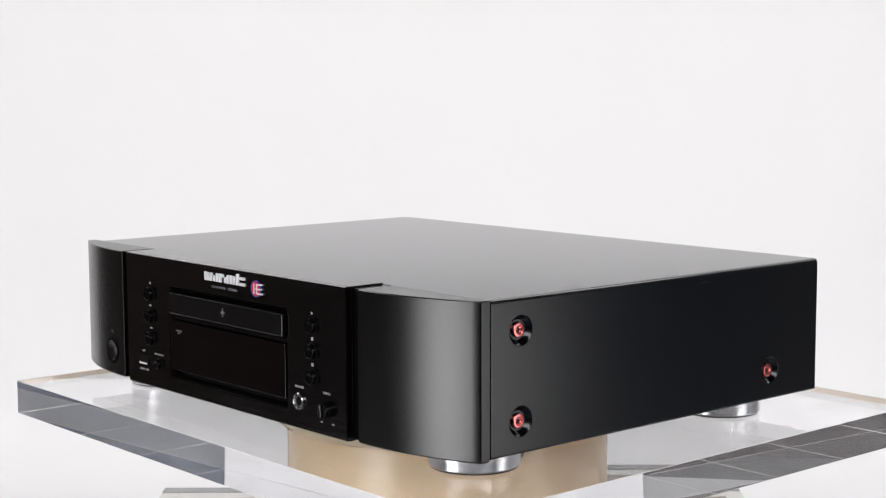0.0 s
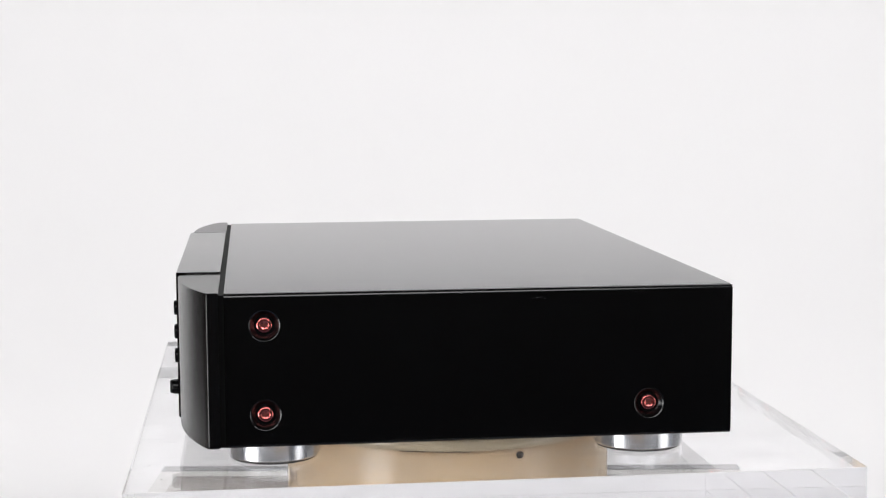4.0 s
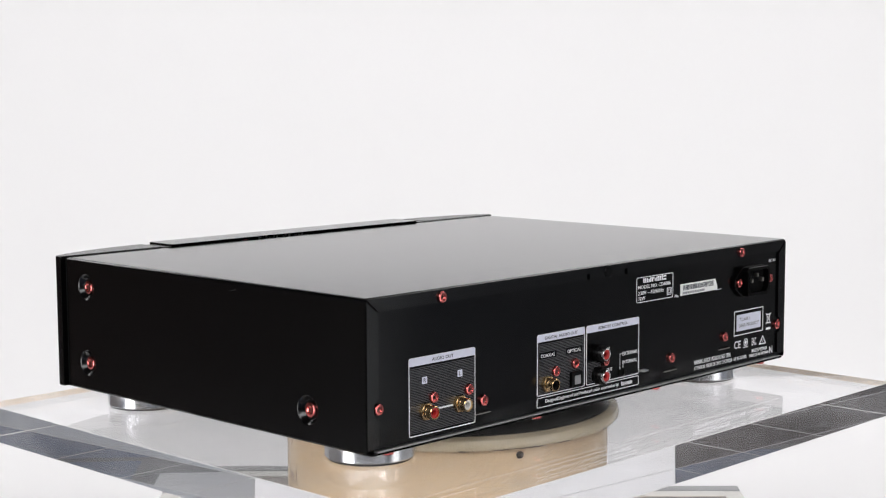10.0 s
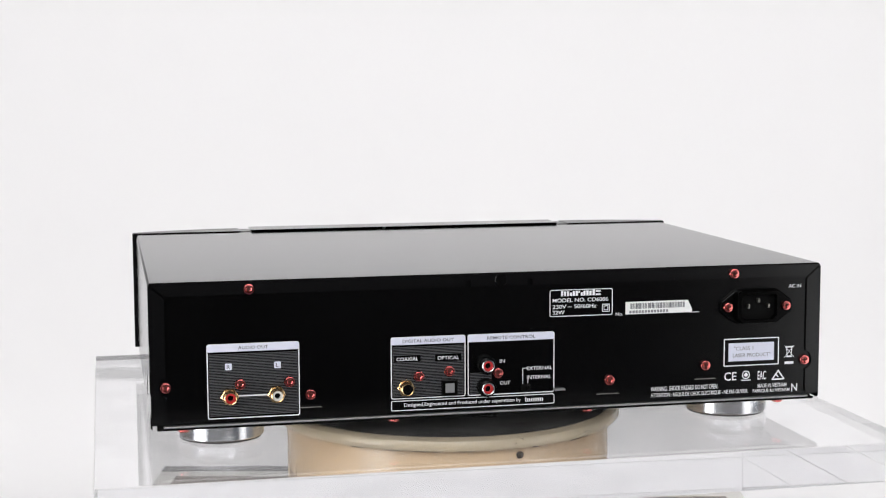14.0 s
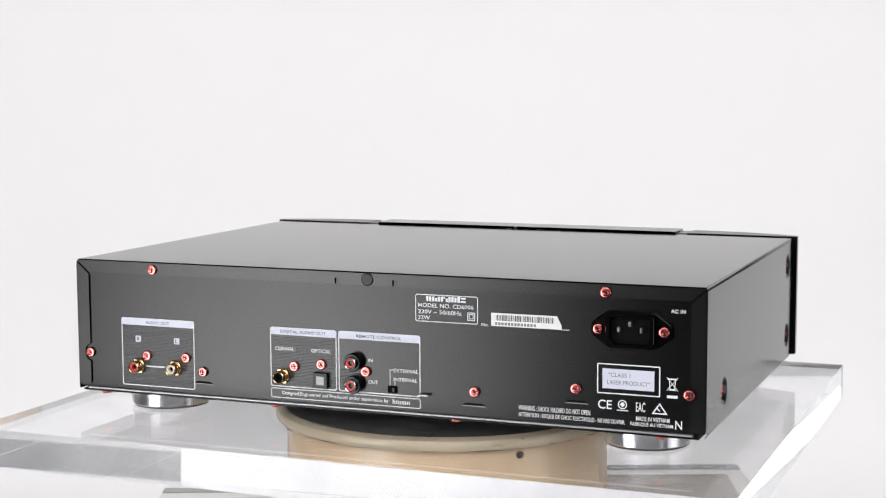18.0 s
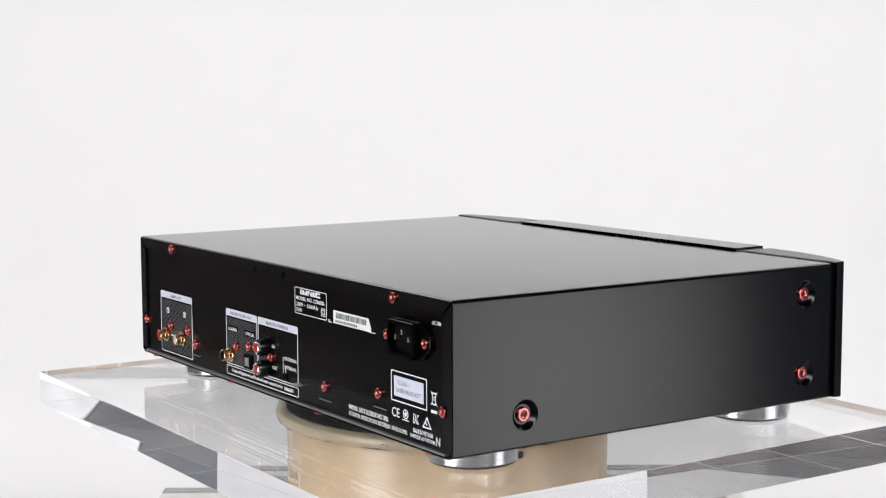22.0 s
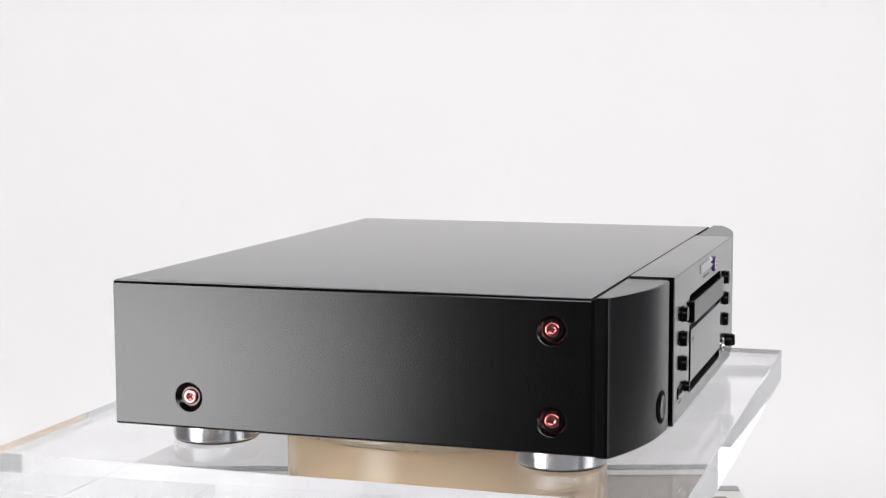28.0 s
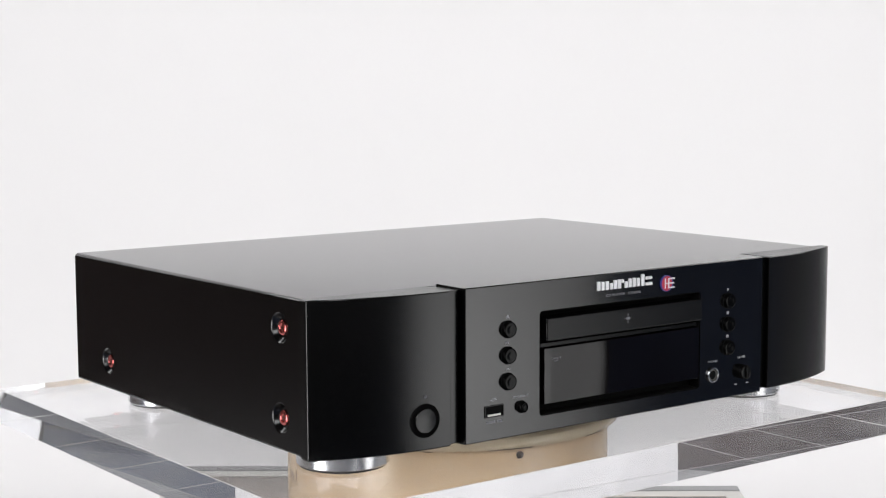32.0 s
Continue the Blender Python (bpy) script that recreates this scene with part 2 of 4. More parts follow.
# The maker's mark as plain bars: start, width, height, lift.
LOGO_BARS = ((0.0, 0.0026, 0.0058, 0), (0.0036, 0.0024, 0.0054, 0), (0.0071, 0.0026, 0.0054, 0), (0.0108, 0.0024, 0.0040, 0), (0.0140, 0.0026, 0.0056, 0),
             (0.0175, 0.0028, 0.0058, 0), (0.0209, 0.0018, 0.0022, 0.0034), (0.0236, 0.0024, 0.0040, 0), (0.0268, 0.0026, 0.0056, 0),
             (0.0304, 0.0026, 0.0058, 0), (0.0340, 0.0026, 0.0054, 0), (0.0378, 0.0028, 0.0074, 0), (0.0416, 0.0060, 0.0019, 0), (0.0416, 0.0058, 0.0019, 0.0038))


# Axes on the player's faces: u to the right as one reads it, v up, w outwards. Heights are given from the lid downwards.
BASE = 0.1063                     # lid above the plate
Y_PANEL, Y_REAR = -0.1884, 0.1442
X0, X1 = -0.2231, 0.2181          # the two sides


def on_front(x, z, y=Y_PANEL):
    return Matrix.Translation((x, y, BASE + z)) @ Matrix(((1, 0, 0, 0), (0, 0, -1, 0), (0, 1, 0, 0), (0, 0, 0, 1)))


def on_rear(x, z, y=Y_REAR):
    return Matrix.Translation((x, y, BASE + z)) @ Matrix(((-1, 0, 0, 0), (0, 0, 1, 0), (0, 1, 0, 0), (0, 0, 0, 1)))


def on_side(sign, y, z):
    x = X1 if sign > 0 else X0
    return Matrix.Translation((x, y, BASE + z)) @ Matrix(((0, 0, sign, 0), (sign, 0, 0, 0), (0, 1, 0, 0), (0, 0, 0, 1)))


# ---- the studio ----
def build_studio():
    # Room and sheets beyond the backdrop are unseen, added for what the player reflects.
    sheet = part("backdrop", box(-4.1, 4.1, 4.0, 4.002, 0.003, TOP + 0.632), M_WALL)
    tagged(sheet, "plain white translucent backdrop sheet lit from behind", "backdrop", kind="structure")
    upper = part("backdrop_upper", box(-4.9, 4.9, 4.0, 4.002, TOP + 0.636, 4.2), M_WALL)
    tagged(upper, "unseen plain white translucent upper sheet lit from behind, added for the plate's reflections", "backdrop", kind="structure")
    # Unseen strip, added to dim what the near part of the lid reflects.
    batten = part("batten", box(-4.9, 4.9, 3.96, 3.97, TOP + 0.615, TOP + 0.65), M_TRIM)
    tagged(batten, "unseen long grey strip over the backdrop joint, added to darken the lid's reflection", "batten", kind="structure")
    tagged(part("floor", box(-5.0, 5.0, -4.6, 4.8, -0.1, 0.0), M_FLOOR), "dark grey studio floor", "floor", kind="structure")
    paper = part("floor_paper", box(-4.6, 4.7, -0.4, 4.78, 0.0, 0.003), M_PAPER)
    tagged(paper, "unseen white paper on the studio floor, added to whiten the plate", "floor paper", kind="structure")
    # Unseen blue-grey sheet, added to tint the plate's edges.
    tint_sheet = part("floor_tint", box(-4.9, 4.9, -4.5, -0.5, 0.0, 0.004), M_SLATE)
    tagged(tint_sheet, "unseen blue-grey floor sheet, added to tint the plate's reflections", "floor mat", kind="structure")
    west = part("backdrop_west", box(-4.702, -4.7, 3.3, 3.98, 0.0, 3.4), M_GREYSHEET)
    tagged(west, "unseen plain grey sheet beside the backdrop, added for reflections", "backdrop", kind="structure")
    side = part("backdrop_side", box(4.7, 4.702, 0.2, 3.98, 0.0, 3.4), M_GREYSHEET)
    tagged(side, "unseen plain grey sheet closing the side of the set, added for reflections", "backdrop", kind="structure")
    tagged(part("ceiling", box(-5.0, 5.0, -4.6, 4.8, 5.0, 5.1), M_BROWN), "dark studio ceiling", "ceiling", kind="structure")
    # Unseen lower walls and panel, added to darken and tint reflections.
    low_wall_dark = part("low_wall_dark", box(-5.0, 5.0, -4.6, -4.58, 0.0, 1.45), M_BROWN)
    tagged(low_wall_dark, "unseen dark brown lower wall, added to keep the sides' reflections dark", "wall panel", kind="structure")
    east = part("low_wall_tint", box(4.98, 5.0, -4.58, 0.2, 0.0, 1.45), M_SLATE)
    tagged(east, "unseen blue-grey lower wall, added to darken and tint reflections", "wall panel", kind="structure")
    panel = part("wall_panel", box(-5.0, -4.98, -4.5, -1.7, 0.0, 4.4), M_SLATE)
    tagged(panel, "unseen blue-grey wall panel, added to tint the plate's reflections", "wall panel", kind="structure")
    for n, b in (("wall_west", (-5.1, -5.0, -4.6, 4.8)), ("wall_east", (5.0, 5.1, -4.6, 4.8)), ("wall_south", (-5.1, 5.1, -4.7, -4.6)), ("wall_north", (-5.1, 5.1, 4.8, 4.9))):
        brown = n == "wall_west"
        tagged(part(n, box(*b, -0.1, 5.1), M_BROWN if brown else M_ROOM), "dark brown studio wall" if brown else "grey painted studio wall", "wall", kind="structure")


def build_softbox(spot, w, h, sides=4):
    m = look(*spot)
    root = thing("softbox", "black %s softbox with a white front cloth on a light stand" % ("rectangular" if sides == 4 else "round"), "softbox", Matrix.Translation((m.translation.x, m.translation.y, 0)), "softboxes beside the table")
    inv = root.matrix_basis.inverted() @ m
    bm = bmesh.new()
    rim = [(-w / 2, -h / 2), (w / 2, -h / 2), (w / 2, h / 2), (-w / 2, h / 2)]
    if sides > 4:
        rim = [(w / 2 * math.cos(2 * math.pi * k / sides), h / 2 * math.sin(2 * math.pi * k / sides)) for k in range(sides)]
    a = [bm.verts.new(inv @ Vector((x * 1.02, y * 1.02, 0.0))) for x, y in rim]
    b = [bm.verts.new(inv @ Vector((x * 1.02, y * 1.02, 0.06))) for x, y in rim]
    c = [bm.verts.new(inv @ Vector((x * 0.2, y * 0.2, 0.42))) for x, y in rim]
    for p, q in ((a, b), (b, c)):
        for i in range(sides):
            bm.faces.new((p[i], p[(i + 1) % sides], q[(i + 1) % sides], q[i]))
    bm.faces.new(c)
    part("housing", bm, M_CLOTH, root)
    part("front_cloth", prism(rim, 0.004, Matrix.Translation((0, 0, 0.006))), M_DIFF, root, "white diffuser cloth").matrix_basis = inv
    back = inv @ Vector((0, 0, 0.46))
    part("lamp_head", lathe([(0.055, 0), (0.06, 0.01), (0.06, 0.16), (0.045, 0.18)], 20, inv @ Matrix.Translation((0, 0, 0.40))), M_PLASTIC, root)
    part("pole", lathe([(0.014, 0.25), (0.014, back.z)], 16, Matrix.Translation((back.x, back.y, 0))), M_TRIM, root)
    for k in range(3):
        t = radians(90 + 120 * k)
        leg = look((back.x + 0.42 * math.cos(t), back.y + 0.42 * math.sin(t), 0.012), (back.x, back.y, 0.5))
        part("leg", lathe([(0.011, 0), (0.011, 0.62)], 12, leg @ pose(0, 0, 0, 180, 0, 0)), M_TRIM, root)


def build_overhead():
    root = thing("overhead_fill_light", "unseen wide black light box added overhead, hanging from the ceiling", "studio light", Matrix.Translation((0, 1.9, 3.61)))
    part("housing", box(-4.42, 4.42, -0.97, 0.97, 0.0, 0.12, 0.01), M_CLOTH, root)
    for sx in (-2.2, 2.2):
        part("cable", lathe([(0.004, 0.12), (0.004, 1.39)], 8, Matrix.Translation((sx, 0, 0))), M_TRIM, root)


def build_backlight(x, z0, z1, w):
    root = thing("backlight", "flat light panel added behind the backdrop, out of view", "studio light", Matrix.Translation((x, 4.34, 0)), "light panels behind the backdrop")
    part("housing", box(-w / 2, w / 2, 0.0, 0.05, z0, z1, 0.005), M_CLOTH, root)
    for sx in (-1, 1):
        part("post", box(sx * w * 0.4 - 0.02, sx * w * 0.4 + 0.02, 0.05, 0.09, 0.0, z1), M_TRIM, root)


# ---- table, turntable, plate ----
def build_table():
    root = thing("table", "square grey-brown wooden side table with a dark metal edge", "table")
    w0, w1, y0, y1 = -0.2555, 0.2615, -0.256, 0.2525
    part("tabletop", box(w0 + 0.016, w1 - 0.016, y0 + 0.012, y1 - 0.032, TABLE - 0.028, TABLE - 0.001), M_TABLE, root)
    part("edge_strip", box(w0, w1, y1 - 0.015, y1, TABLE - 0.03, TABLE + 0.001, 0.001), M_TRIM, root, "dark grey metal edging")
    part("edge_strip", box(w0, w1, y0, y0 + 0.012, TABLE - 0.03, TABLE + 0.001, 0.001), M_TRIM, root, "dark grey metal edging")
    part("edge_strip", box(w0, w0 + 0.016, y0 + 0.012, y1 - 0.015, TABLE - 0.03, TABLE, 0.001), M_PALE, root, "pale laminate edging")
    part("edge_strip", box(w1 - 0.016, w1, y0 + 0.012, y1 - 0.015, TABLE - 0.03, TABLE, 0.001), M_PALE, root, "pale laminate edging")
    part("inlay", box(w0 + 0.016, w1 - 0.016, y1 - 0.032, y1 - 0.015, TABLE - 0.028, TABLE), M_PALE, root, "pale laminate strip along the edge")
    for sx in (-1, 1):
        for sy in (-1, 1):
            part("leg", box(sx * 0.21 - 0.02, sx * 0.21 + 0.02, sy * 0.215 - 0.02, sy * 0.215 + 0.02, 0.005, TABLE - 0.028, 0.003), M_TRIM, root)


PLATE_T = 0.0252
RIM_Z = PLATE - PLATE_T - TABLE    # platter top above the table


def build_turntable():
    root = thing("turntable", "cream enamelled round display turntable with a chipped rim", "turntable", Matrix.Translation((0, 0, TABLE)))
    part("base", lathe([(0.120, 0.0), (0.1205, 0.004), (0.1175, 0.008), (0.1170, RIM_Z - 0.0105), (0.112, RIM_Z - 0.0100)], 96), M_CREAM, root)
    a = radians(-90 + 24.3)
    bolt = Matrix.Translation((0.117 * math.cos(a), 0.117 * math.sin(a), RIM_Z - 0.0152)) @ Matrix.Rotation(a, 4, "Z") @ pose(0, 0, 0, 0, 90, 0)
    part("bolt", lathe([(0.0026, -0.002), (0.0026, 0.0008), (0.0018, 0.0016), (0.001, 0.0012)], 16, bolt), M_CHIP, root, "small dark bolt in the side")
    platter = part("platter", lathe([(0.105, -0.0098), (0.1215, -0.0098), (0.1240, -0.0090), (0.1252, -0.0072), (0.1252, -0.0046), (0.1243, -0.0024), (0.122, -0.0011), (0.1185, -0.0006), (0.1175, -0.002)], 96), M_CREAM2, root, "cream rolled rim with dark chips")
    platter.matrix_basis = Matrix.Translation((0, 0, RIM_Z))
    part("rubber_mat", lathe([(0.1178, -0.003), (0.1178, -0.0006), (0.117, -0.0001), (0.09, -0.0001)], 96), M_RUBBER, platter, "scuffed black rubber mat")
    rnd = random.Random(5)
    bm = bmesh.new()
    for k in range(22):
        t = rnd.uniform(0, 360)
        z = rnd.choice((-0.0092, -0.0088, -0.0055, -0.0028, -0.0090))
        w = rnd.uniform(0.0006, 0.0030) if z < -0.008 else rnd.uniform(0.0005, 0.0018)
        r = 0.1240 if z < -0.008 else 0.1251 if z < -0.004 else 0.1243
        mm = Matrix.Rotation(radians(t), 4, "Z") @ Matrix.Translation((r, 0, z)) @ pose(0, 0, 0, 0, 90, 0)
        n = 7
        prism([(rnd.uniform(0.6, 1.1) * 0.00038 * math.cos(2 * math.pi * i / n), w * math.sin(2 * math.pi * i / n) * rnd.uniform(0.8, 1.1)) for i in range(n)], 0.0005, mm, bm)
    for k in range(16):
        t0 = rnd.uniform(0, 360)
        step = rnd.uniform(0.8, 1.6)
        for j in range(rnd.randint(2, 11)):
            w = rnd.uniform(0.00012, 0.00035)
            mm = Matrix.Rotation(radians(t0 + step * j), 4, "Z") @ Matrix.Translation((0.1236, 0, -0.0091 + rnd.uniform(-0.0001, 0.0001))) @ pose(0, 0, 0, 0, 90, 0)
            hw = 0.1245 * radians(step) * 0.52
            prism([(-w, -hw), (w, -hw * 0.9), (w * 0.8, hw), (-w * 0.9, hw)], 0.0006, mm, bm)
    chips = part("chips", bm, M_CHIP, platter, "dark chips in the enamel")
    tagged(chips, kind="stuff")
    # brown brush script on the side: loops and slanted strokes
    def oval(u, v, a, b):
        return [(u + a * math.cos(k * 0.4488) + 0.25 * b * math.sin(k * 0.4488), v + b * math.sin(k * 0.4488)) for k in range(15)]
    script = [oval(0.0, 0.0, 0.0017, 0.0024), [(0.0030, -0.0024), (0.0040, 0.0022)], [(0.0034, -0.0002), (0.0048, 0.0020), (0.0058, 0.0018), (0.0052, -0.0024)], oval(0.0086, -0.0002, 0.0017, 0.0023), [(0.0102, -0.0024), (0.0112, 0.0040), (0.0122, 0.0074)], [(0.0102, -0.0024), (0.0120, -0.0030), (0.0136, -0.0018)]]
    for a0, z0, rows in ((-163.0, -0.0460, script), (-158.0, -0.0640, script[1:4]), (-47.0, -0.0500, script[:4])):
        bm = bmesh.new()
        for line in rows:
            for (u0, v0), (u1, v1) in zip(line, line[1:]):
                u0, v0, u1, v1 = 1.4 * u0, 1.4 * v0, 1.4 * u1, 1.4 * v1
                t = radians(a0) + (u0 + u1) / 0.234
                mm = Matrix.Rotation(t, 4, "Z") @ Matrix.Translation((0.11685, 0, RIM_Z + z0 + (v0 + v1) / 2)) @ Matrix(((0, 0, 1, 0), (1, 0, 0, 0), (0, 1, 0, 0), (0, 0, 0, 1))) @ Matrix.Rotation(math.atan2(v1 - v0, u1 - u0), 4, "Z")
                bars([(0, 0, math.hypot(u1 - u0, v1 - v0) + 0.0004, 0.0005)], 0.0004, mm, bm)
        part("script_strokes", bm, M_INK, root, "brown hand-drawn strokes on the side")
    return root, platter


def build_plate():
    bm = box(-0.2555, 0.2525, -0.2150, 0.2185, -PLATE_T, 0.0, 0.00022, 1)
    for f in bm.faces:
        f.material_index = 1 if f.calc_area() < 0.001 else 0
    ob = part("acrylic_plate", bm, M_ACRYL)
    ob.data.materials.append(M_ARRIS)
    ob.visible_shadow = False
    tagged(ob, "thick clear polished acrylic plate lying on the turntable", "acrylic plate")
    ob.matrix_basis = Matrix.Translation((0, 0, PLATE))
    rnd = random.Random(11)
    bm = bmesh.new()
    spots = [(rnd.uniform(-0.25, 0.245), rnd.choice((-1, 1)) * rnd.uniform(0.19, 0.212), rnd.uniform(0.0002, 0.0005)) for k in range(14)]
    spots += [(rnd.choice((-1, 1)) * rnd.uniform(0.225, 0.248), rnd.uniform(-0.2, 0.2), rnd.uniform(0.0002, 0.0005)) for k in range(12)]
    for x, y, q in spots:
        prism([(q * math.cos(a), q * rnd.uniform(0.6, 1.3) * math.sin(a)) for a in (0.2, 1.3, 2.5, 3.6, 4.9)], 0.0002, Matrix.Translation((x, y, 0.00005)), bm)
    tagged(part("dust_specks", bm, M_CHIP, ob, "tiny dark dust specks"), kind="stuff")
    return ob


# ---- the player ----
def side_sheet(bm, sign, y0, y1, z0, z1, holes):
    """One upright side with dished screw wells at (y, z)."""
    s, r = 0.0105, 0.0093
    x = X1 if sign > 0 else X0
    ys = sorted({y0, y1, *[h[0] + d for h in holes for d in (-s, s)]})
    zs = sorted({z0, z1, *[h[1] + d for h in holes for d in (-s, s)]})

    def v(y, z, d=0.0):
        return bm.verts.new((x - sign * d, y, BASE + z))

    def face(*vs, smooth=False):
        f = bm.faces.new(vs if sign > 0 else tuple(reversed(vs)))
        f.smooth = smooth
    for i in range(len(ys) - 1):
        for j in range(len(zs) - 1):
            cy, cz = (ys[i] + ys[i + 1]) / 2, (zs[j] + zs[j + 1]) / 2
            if any(abs(cy - h[0]) < s * 0.99 and abs(cz - h[1]) < s * 0.99 for h in holes):
                continue
            face(v(ys[i], zs[j]), v(ys[i + 1], zs[j]), v(ys[i + 1], zs[j + 1]), v(ys[i], zs[j + 1]))
    n = 32
    for hy, hz in holes:
        prof = ((r, 0.0), (r - 0.0005, 0.0002), (r - 0.0011, 0.0008), (r - 0.0022, 0.0022), (r - 0.0029, 0.0028), (0.0060, 0.0031), (0.0056, 0.0031), (0.0046, 0.0031))
        loops = [[v(hy + q * math.cos(2 * math.pi * k / n), hz + q * math.sin(2 * math.pi * k / n), d) for k in range(n)] for q, d in prof]
        for a, b in zip(loops, loops[1:]):
            for k in range(n):
                face(a[k], a[(k + 1) % n], b[(k + 1) % n], b[k], smooth=b is not loops[-1])
        face(*loops[-1])
        for q, (sy, sz) in enumerate(((1, 1), (-1, 1), (-1, -1), (1, -1))):
            corner = v(hy + sy * s, hz + sz * s)
            nxt = ((1, 1), (-1, 1), (-1, -1), (1, -1))[(q + 1) % 4]
            arc = [loops[0][(q * n // 4 + k) % n] for k in range(n // 4 + 1)]
            for k in range(n // 4):
                face(corner, arc[k + 1], arc[k])
            other = v(hy + nxt[0] * s, hz + nxt[1] * s)
            face(corner, other, arc[-1])


def screw_mesh(name, r, h):
    # flat ring with a rounded shoulder and a dished drive recess
    bm = lathe([(r * 0.96, -0.001), (r, 0.0), (r, h * 0.62), (r * 0.97, h * 0.82), (r * 0.90, h * 0.96), (r * 0.84, h), (r * 0.60, h), (r * 0.56, h * 0.94), (r * 0.52, h * 0.72), (r * 0.40, h * 0.60), (r * 0.10, h * 0.58)], 28)
    bm.normal_update()
    for e in bm.edges:
        if len(e.link_faces) == 2 and e.calc_face_angle(0.0) > 0.45:
            e.smooth = False
    me = bpy.data.meshes.new(name)
    bm.to_mesh(me)
    bm.free()
    me.materials.append(M_COPPER)
    bm = bars([(0, 0, r * 0.90, r * 0.24), (0, 0, r * 0.24, r * 0.90), (0, 0, r * 0.40, r * 0.40)], 0.00012, Matrix.Translation((0, 0, h * 0.60)))
    cross = bpy.data.meshes.new("cross_slot")
    bm.to_mesh(cross)
    bm.free()
    cross.materials.append(M_SLOT)
    return me, cross


def screw(kind, m, parent, turn=0.0):
    ob = put("screw", kind[0], parent, "copper-coloured cross-head screw", m @ pose(0, 0, 0, 0, 0, turn))
    put("cross_slot", kind[1], ob)
    return ob


def build_player():
    root = thing("cd_player", "black disc player with curved front ends and silver feet", "cd player", Matrix.Translation((0, 0, PLATE)))
    yb, yf = 0.1452, -0.1578
    bottom = -0.0893
    # folded steel cover
    wells = [(-0.1342, -0.0190), (-0.1342, -0.0717), (0.0948, -0.0712)]
    rr = 0.0022
    bm = bmesh.new()
    for sign in (-1, 1):
        side_sheet(bm, sign, yf + 0.0006, yb, bottom, -rr, wells)
    arc = [radians(90 * k / 5) for k in range(6)]
    prof = [(X0 + rr - rr * math.cos(t), -rr + rr * math.sin(t)) for t in arc] + [(X1 - rr + rr * math.sin(t), -rr + rr * math.cos(t)) for t in arc]
    a = [bm.verts.new((x, yf + 0.0006, BASE + z)) for x, z in prof]
    b = [bm.verts.new((x, yb - 0.001, BASE + z)) for x, z in prof]
    c = [bm.verts.new((x, yb, BASE + z - 0.001)) for x, z in prof]
    for i in range(len(prof) - 1):
        for p, q in ((a, b), (b, c)):
            f = bm.faces.new((p[i], p[i + 1], q[i + 1], q[i]))
            f.smooth = i != 5 or p is b
    for sign in (-1, 1):
        xs = X1 if sign > 0 else X0
        hem = [(xs - sign * 0.0013 * (1 - math.cos(radians(18 * k))), bottom - 0.0013 * math.sin(radians(18 * k))) for k in range(6)]
        p = [bm.verts.new((x, yf + 0.0006, BASE + z)) for x, z in hem]
        q = [bm.verts.new((x, yb, BASE + z)) for x, z in hem]
        for i in range(5):
            f = bm.faces.new((p[i + 1], q[i + 1], q[i], p[i]) if sign > 0 else (p[i], q[i], q[i + 1], p[i + 1]))
            f.smooth = True
    bmesh.ops.remove_doubles(bm, verts=bm.verts[:], dist=0.00002)
    part("cover", bm, M_LID, root, "satin black folded steel cover")
    part("chassis", box(X0 + 0.0048, X1 - 0.0048, yf + 0.001, Y_REAR - 0.0015, BASE - 0.0915, BASE - 0.004), M_PLASTIC, root)
    small = screw_mesh("screw", 0.0034, 0.0020)
    well = screw_mesh("well_screw", 0.0045, 0.0017)
    for sign in (-1, 1):
        for k, (y, z) in enumerate(wells):
            screw(well, on_side(sign, y, z) @ Matrix.Translation((0, 0, -0.0031)), root, 17 * k + 8)
    scuff = [(0.0, 0.0, 0.0016, 0.0005), (0.0021, 0.0004, 0.0009, 0.0004), (-0.0027, -0.0003, 0.0011, 0.0003), (0.0046, -0.0006, 0.0005, 0.0005)]
    part("scuff_marks", bars(scuff, 0.00006, on_side(1, 0.0264, -0.0060)), M_SCUFF, root, "small grey scuff marks")
    # silver feet
    for x, y in ((-0.1773, -0.1291), (0.1728, -0.1291), (-0.1758, 0.0995), (0.1722, 0.0995)):
        at = Matrix.Translation((x, y, 0.0002))
        foot = part("foot", lathe([(0.0258, 0.0012), (0.0272, 0.0012), (0.0279, 0.0020), (0.0279, 0.0135), (0.0271, 0.0145), (0.0258, 0.0150), (0.0258, 0.0165), (0.02, 0.0165)], 64, at), M_CHROME, root, "turned silver foot")
        part("foot_pad", lathe([(0.024, 0.0), (0.0262, 0.0), (0.0266, 0.0004), (0.0266, 0.0012), (0.024, 0.0013)], 48, at), M_FELT, foot, "thin dark felt pad")
    # rear panel and the flanges of the cover
    part("rear_panel", box(X0 + 0.001, X1 - 0.001, Y_REAR - 0.0012, Y_REAR, BASE - 0.0885, BASE - 0.0012), M_REAR, root, "matt black rear panel")
    fl = 0.0086
    w0, w1 = X0 + 0.0006, X1 - 0.0006
    m = Matrix.Translation((0, Y_REAR, BASE)) @ Matrix(((-1, 0, 0, 0), (0, 0, 1, 0), (0, 1, 0, 0), (0, 0, 0, 1)))
    pts = [(-w1, -0.0008), (-w1 + 0.0095, -fl), (-0.0200, -fl), (-0.0200, -fl + 0.004), (-0.0165, -fl + 0.004), (-0.0165, -fl), (0.0205, -fl), (0.0205, -fl + 0.004), (0.0240, -fl + 0.004), (0.0240, -fl), (-w0 - 0.0095, -fl), (-w0, -0.0008)]
    part("top_flange", prism(pts, 0.0013, m), M_FLANGE, root)
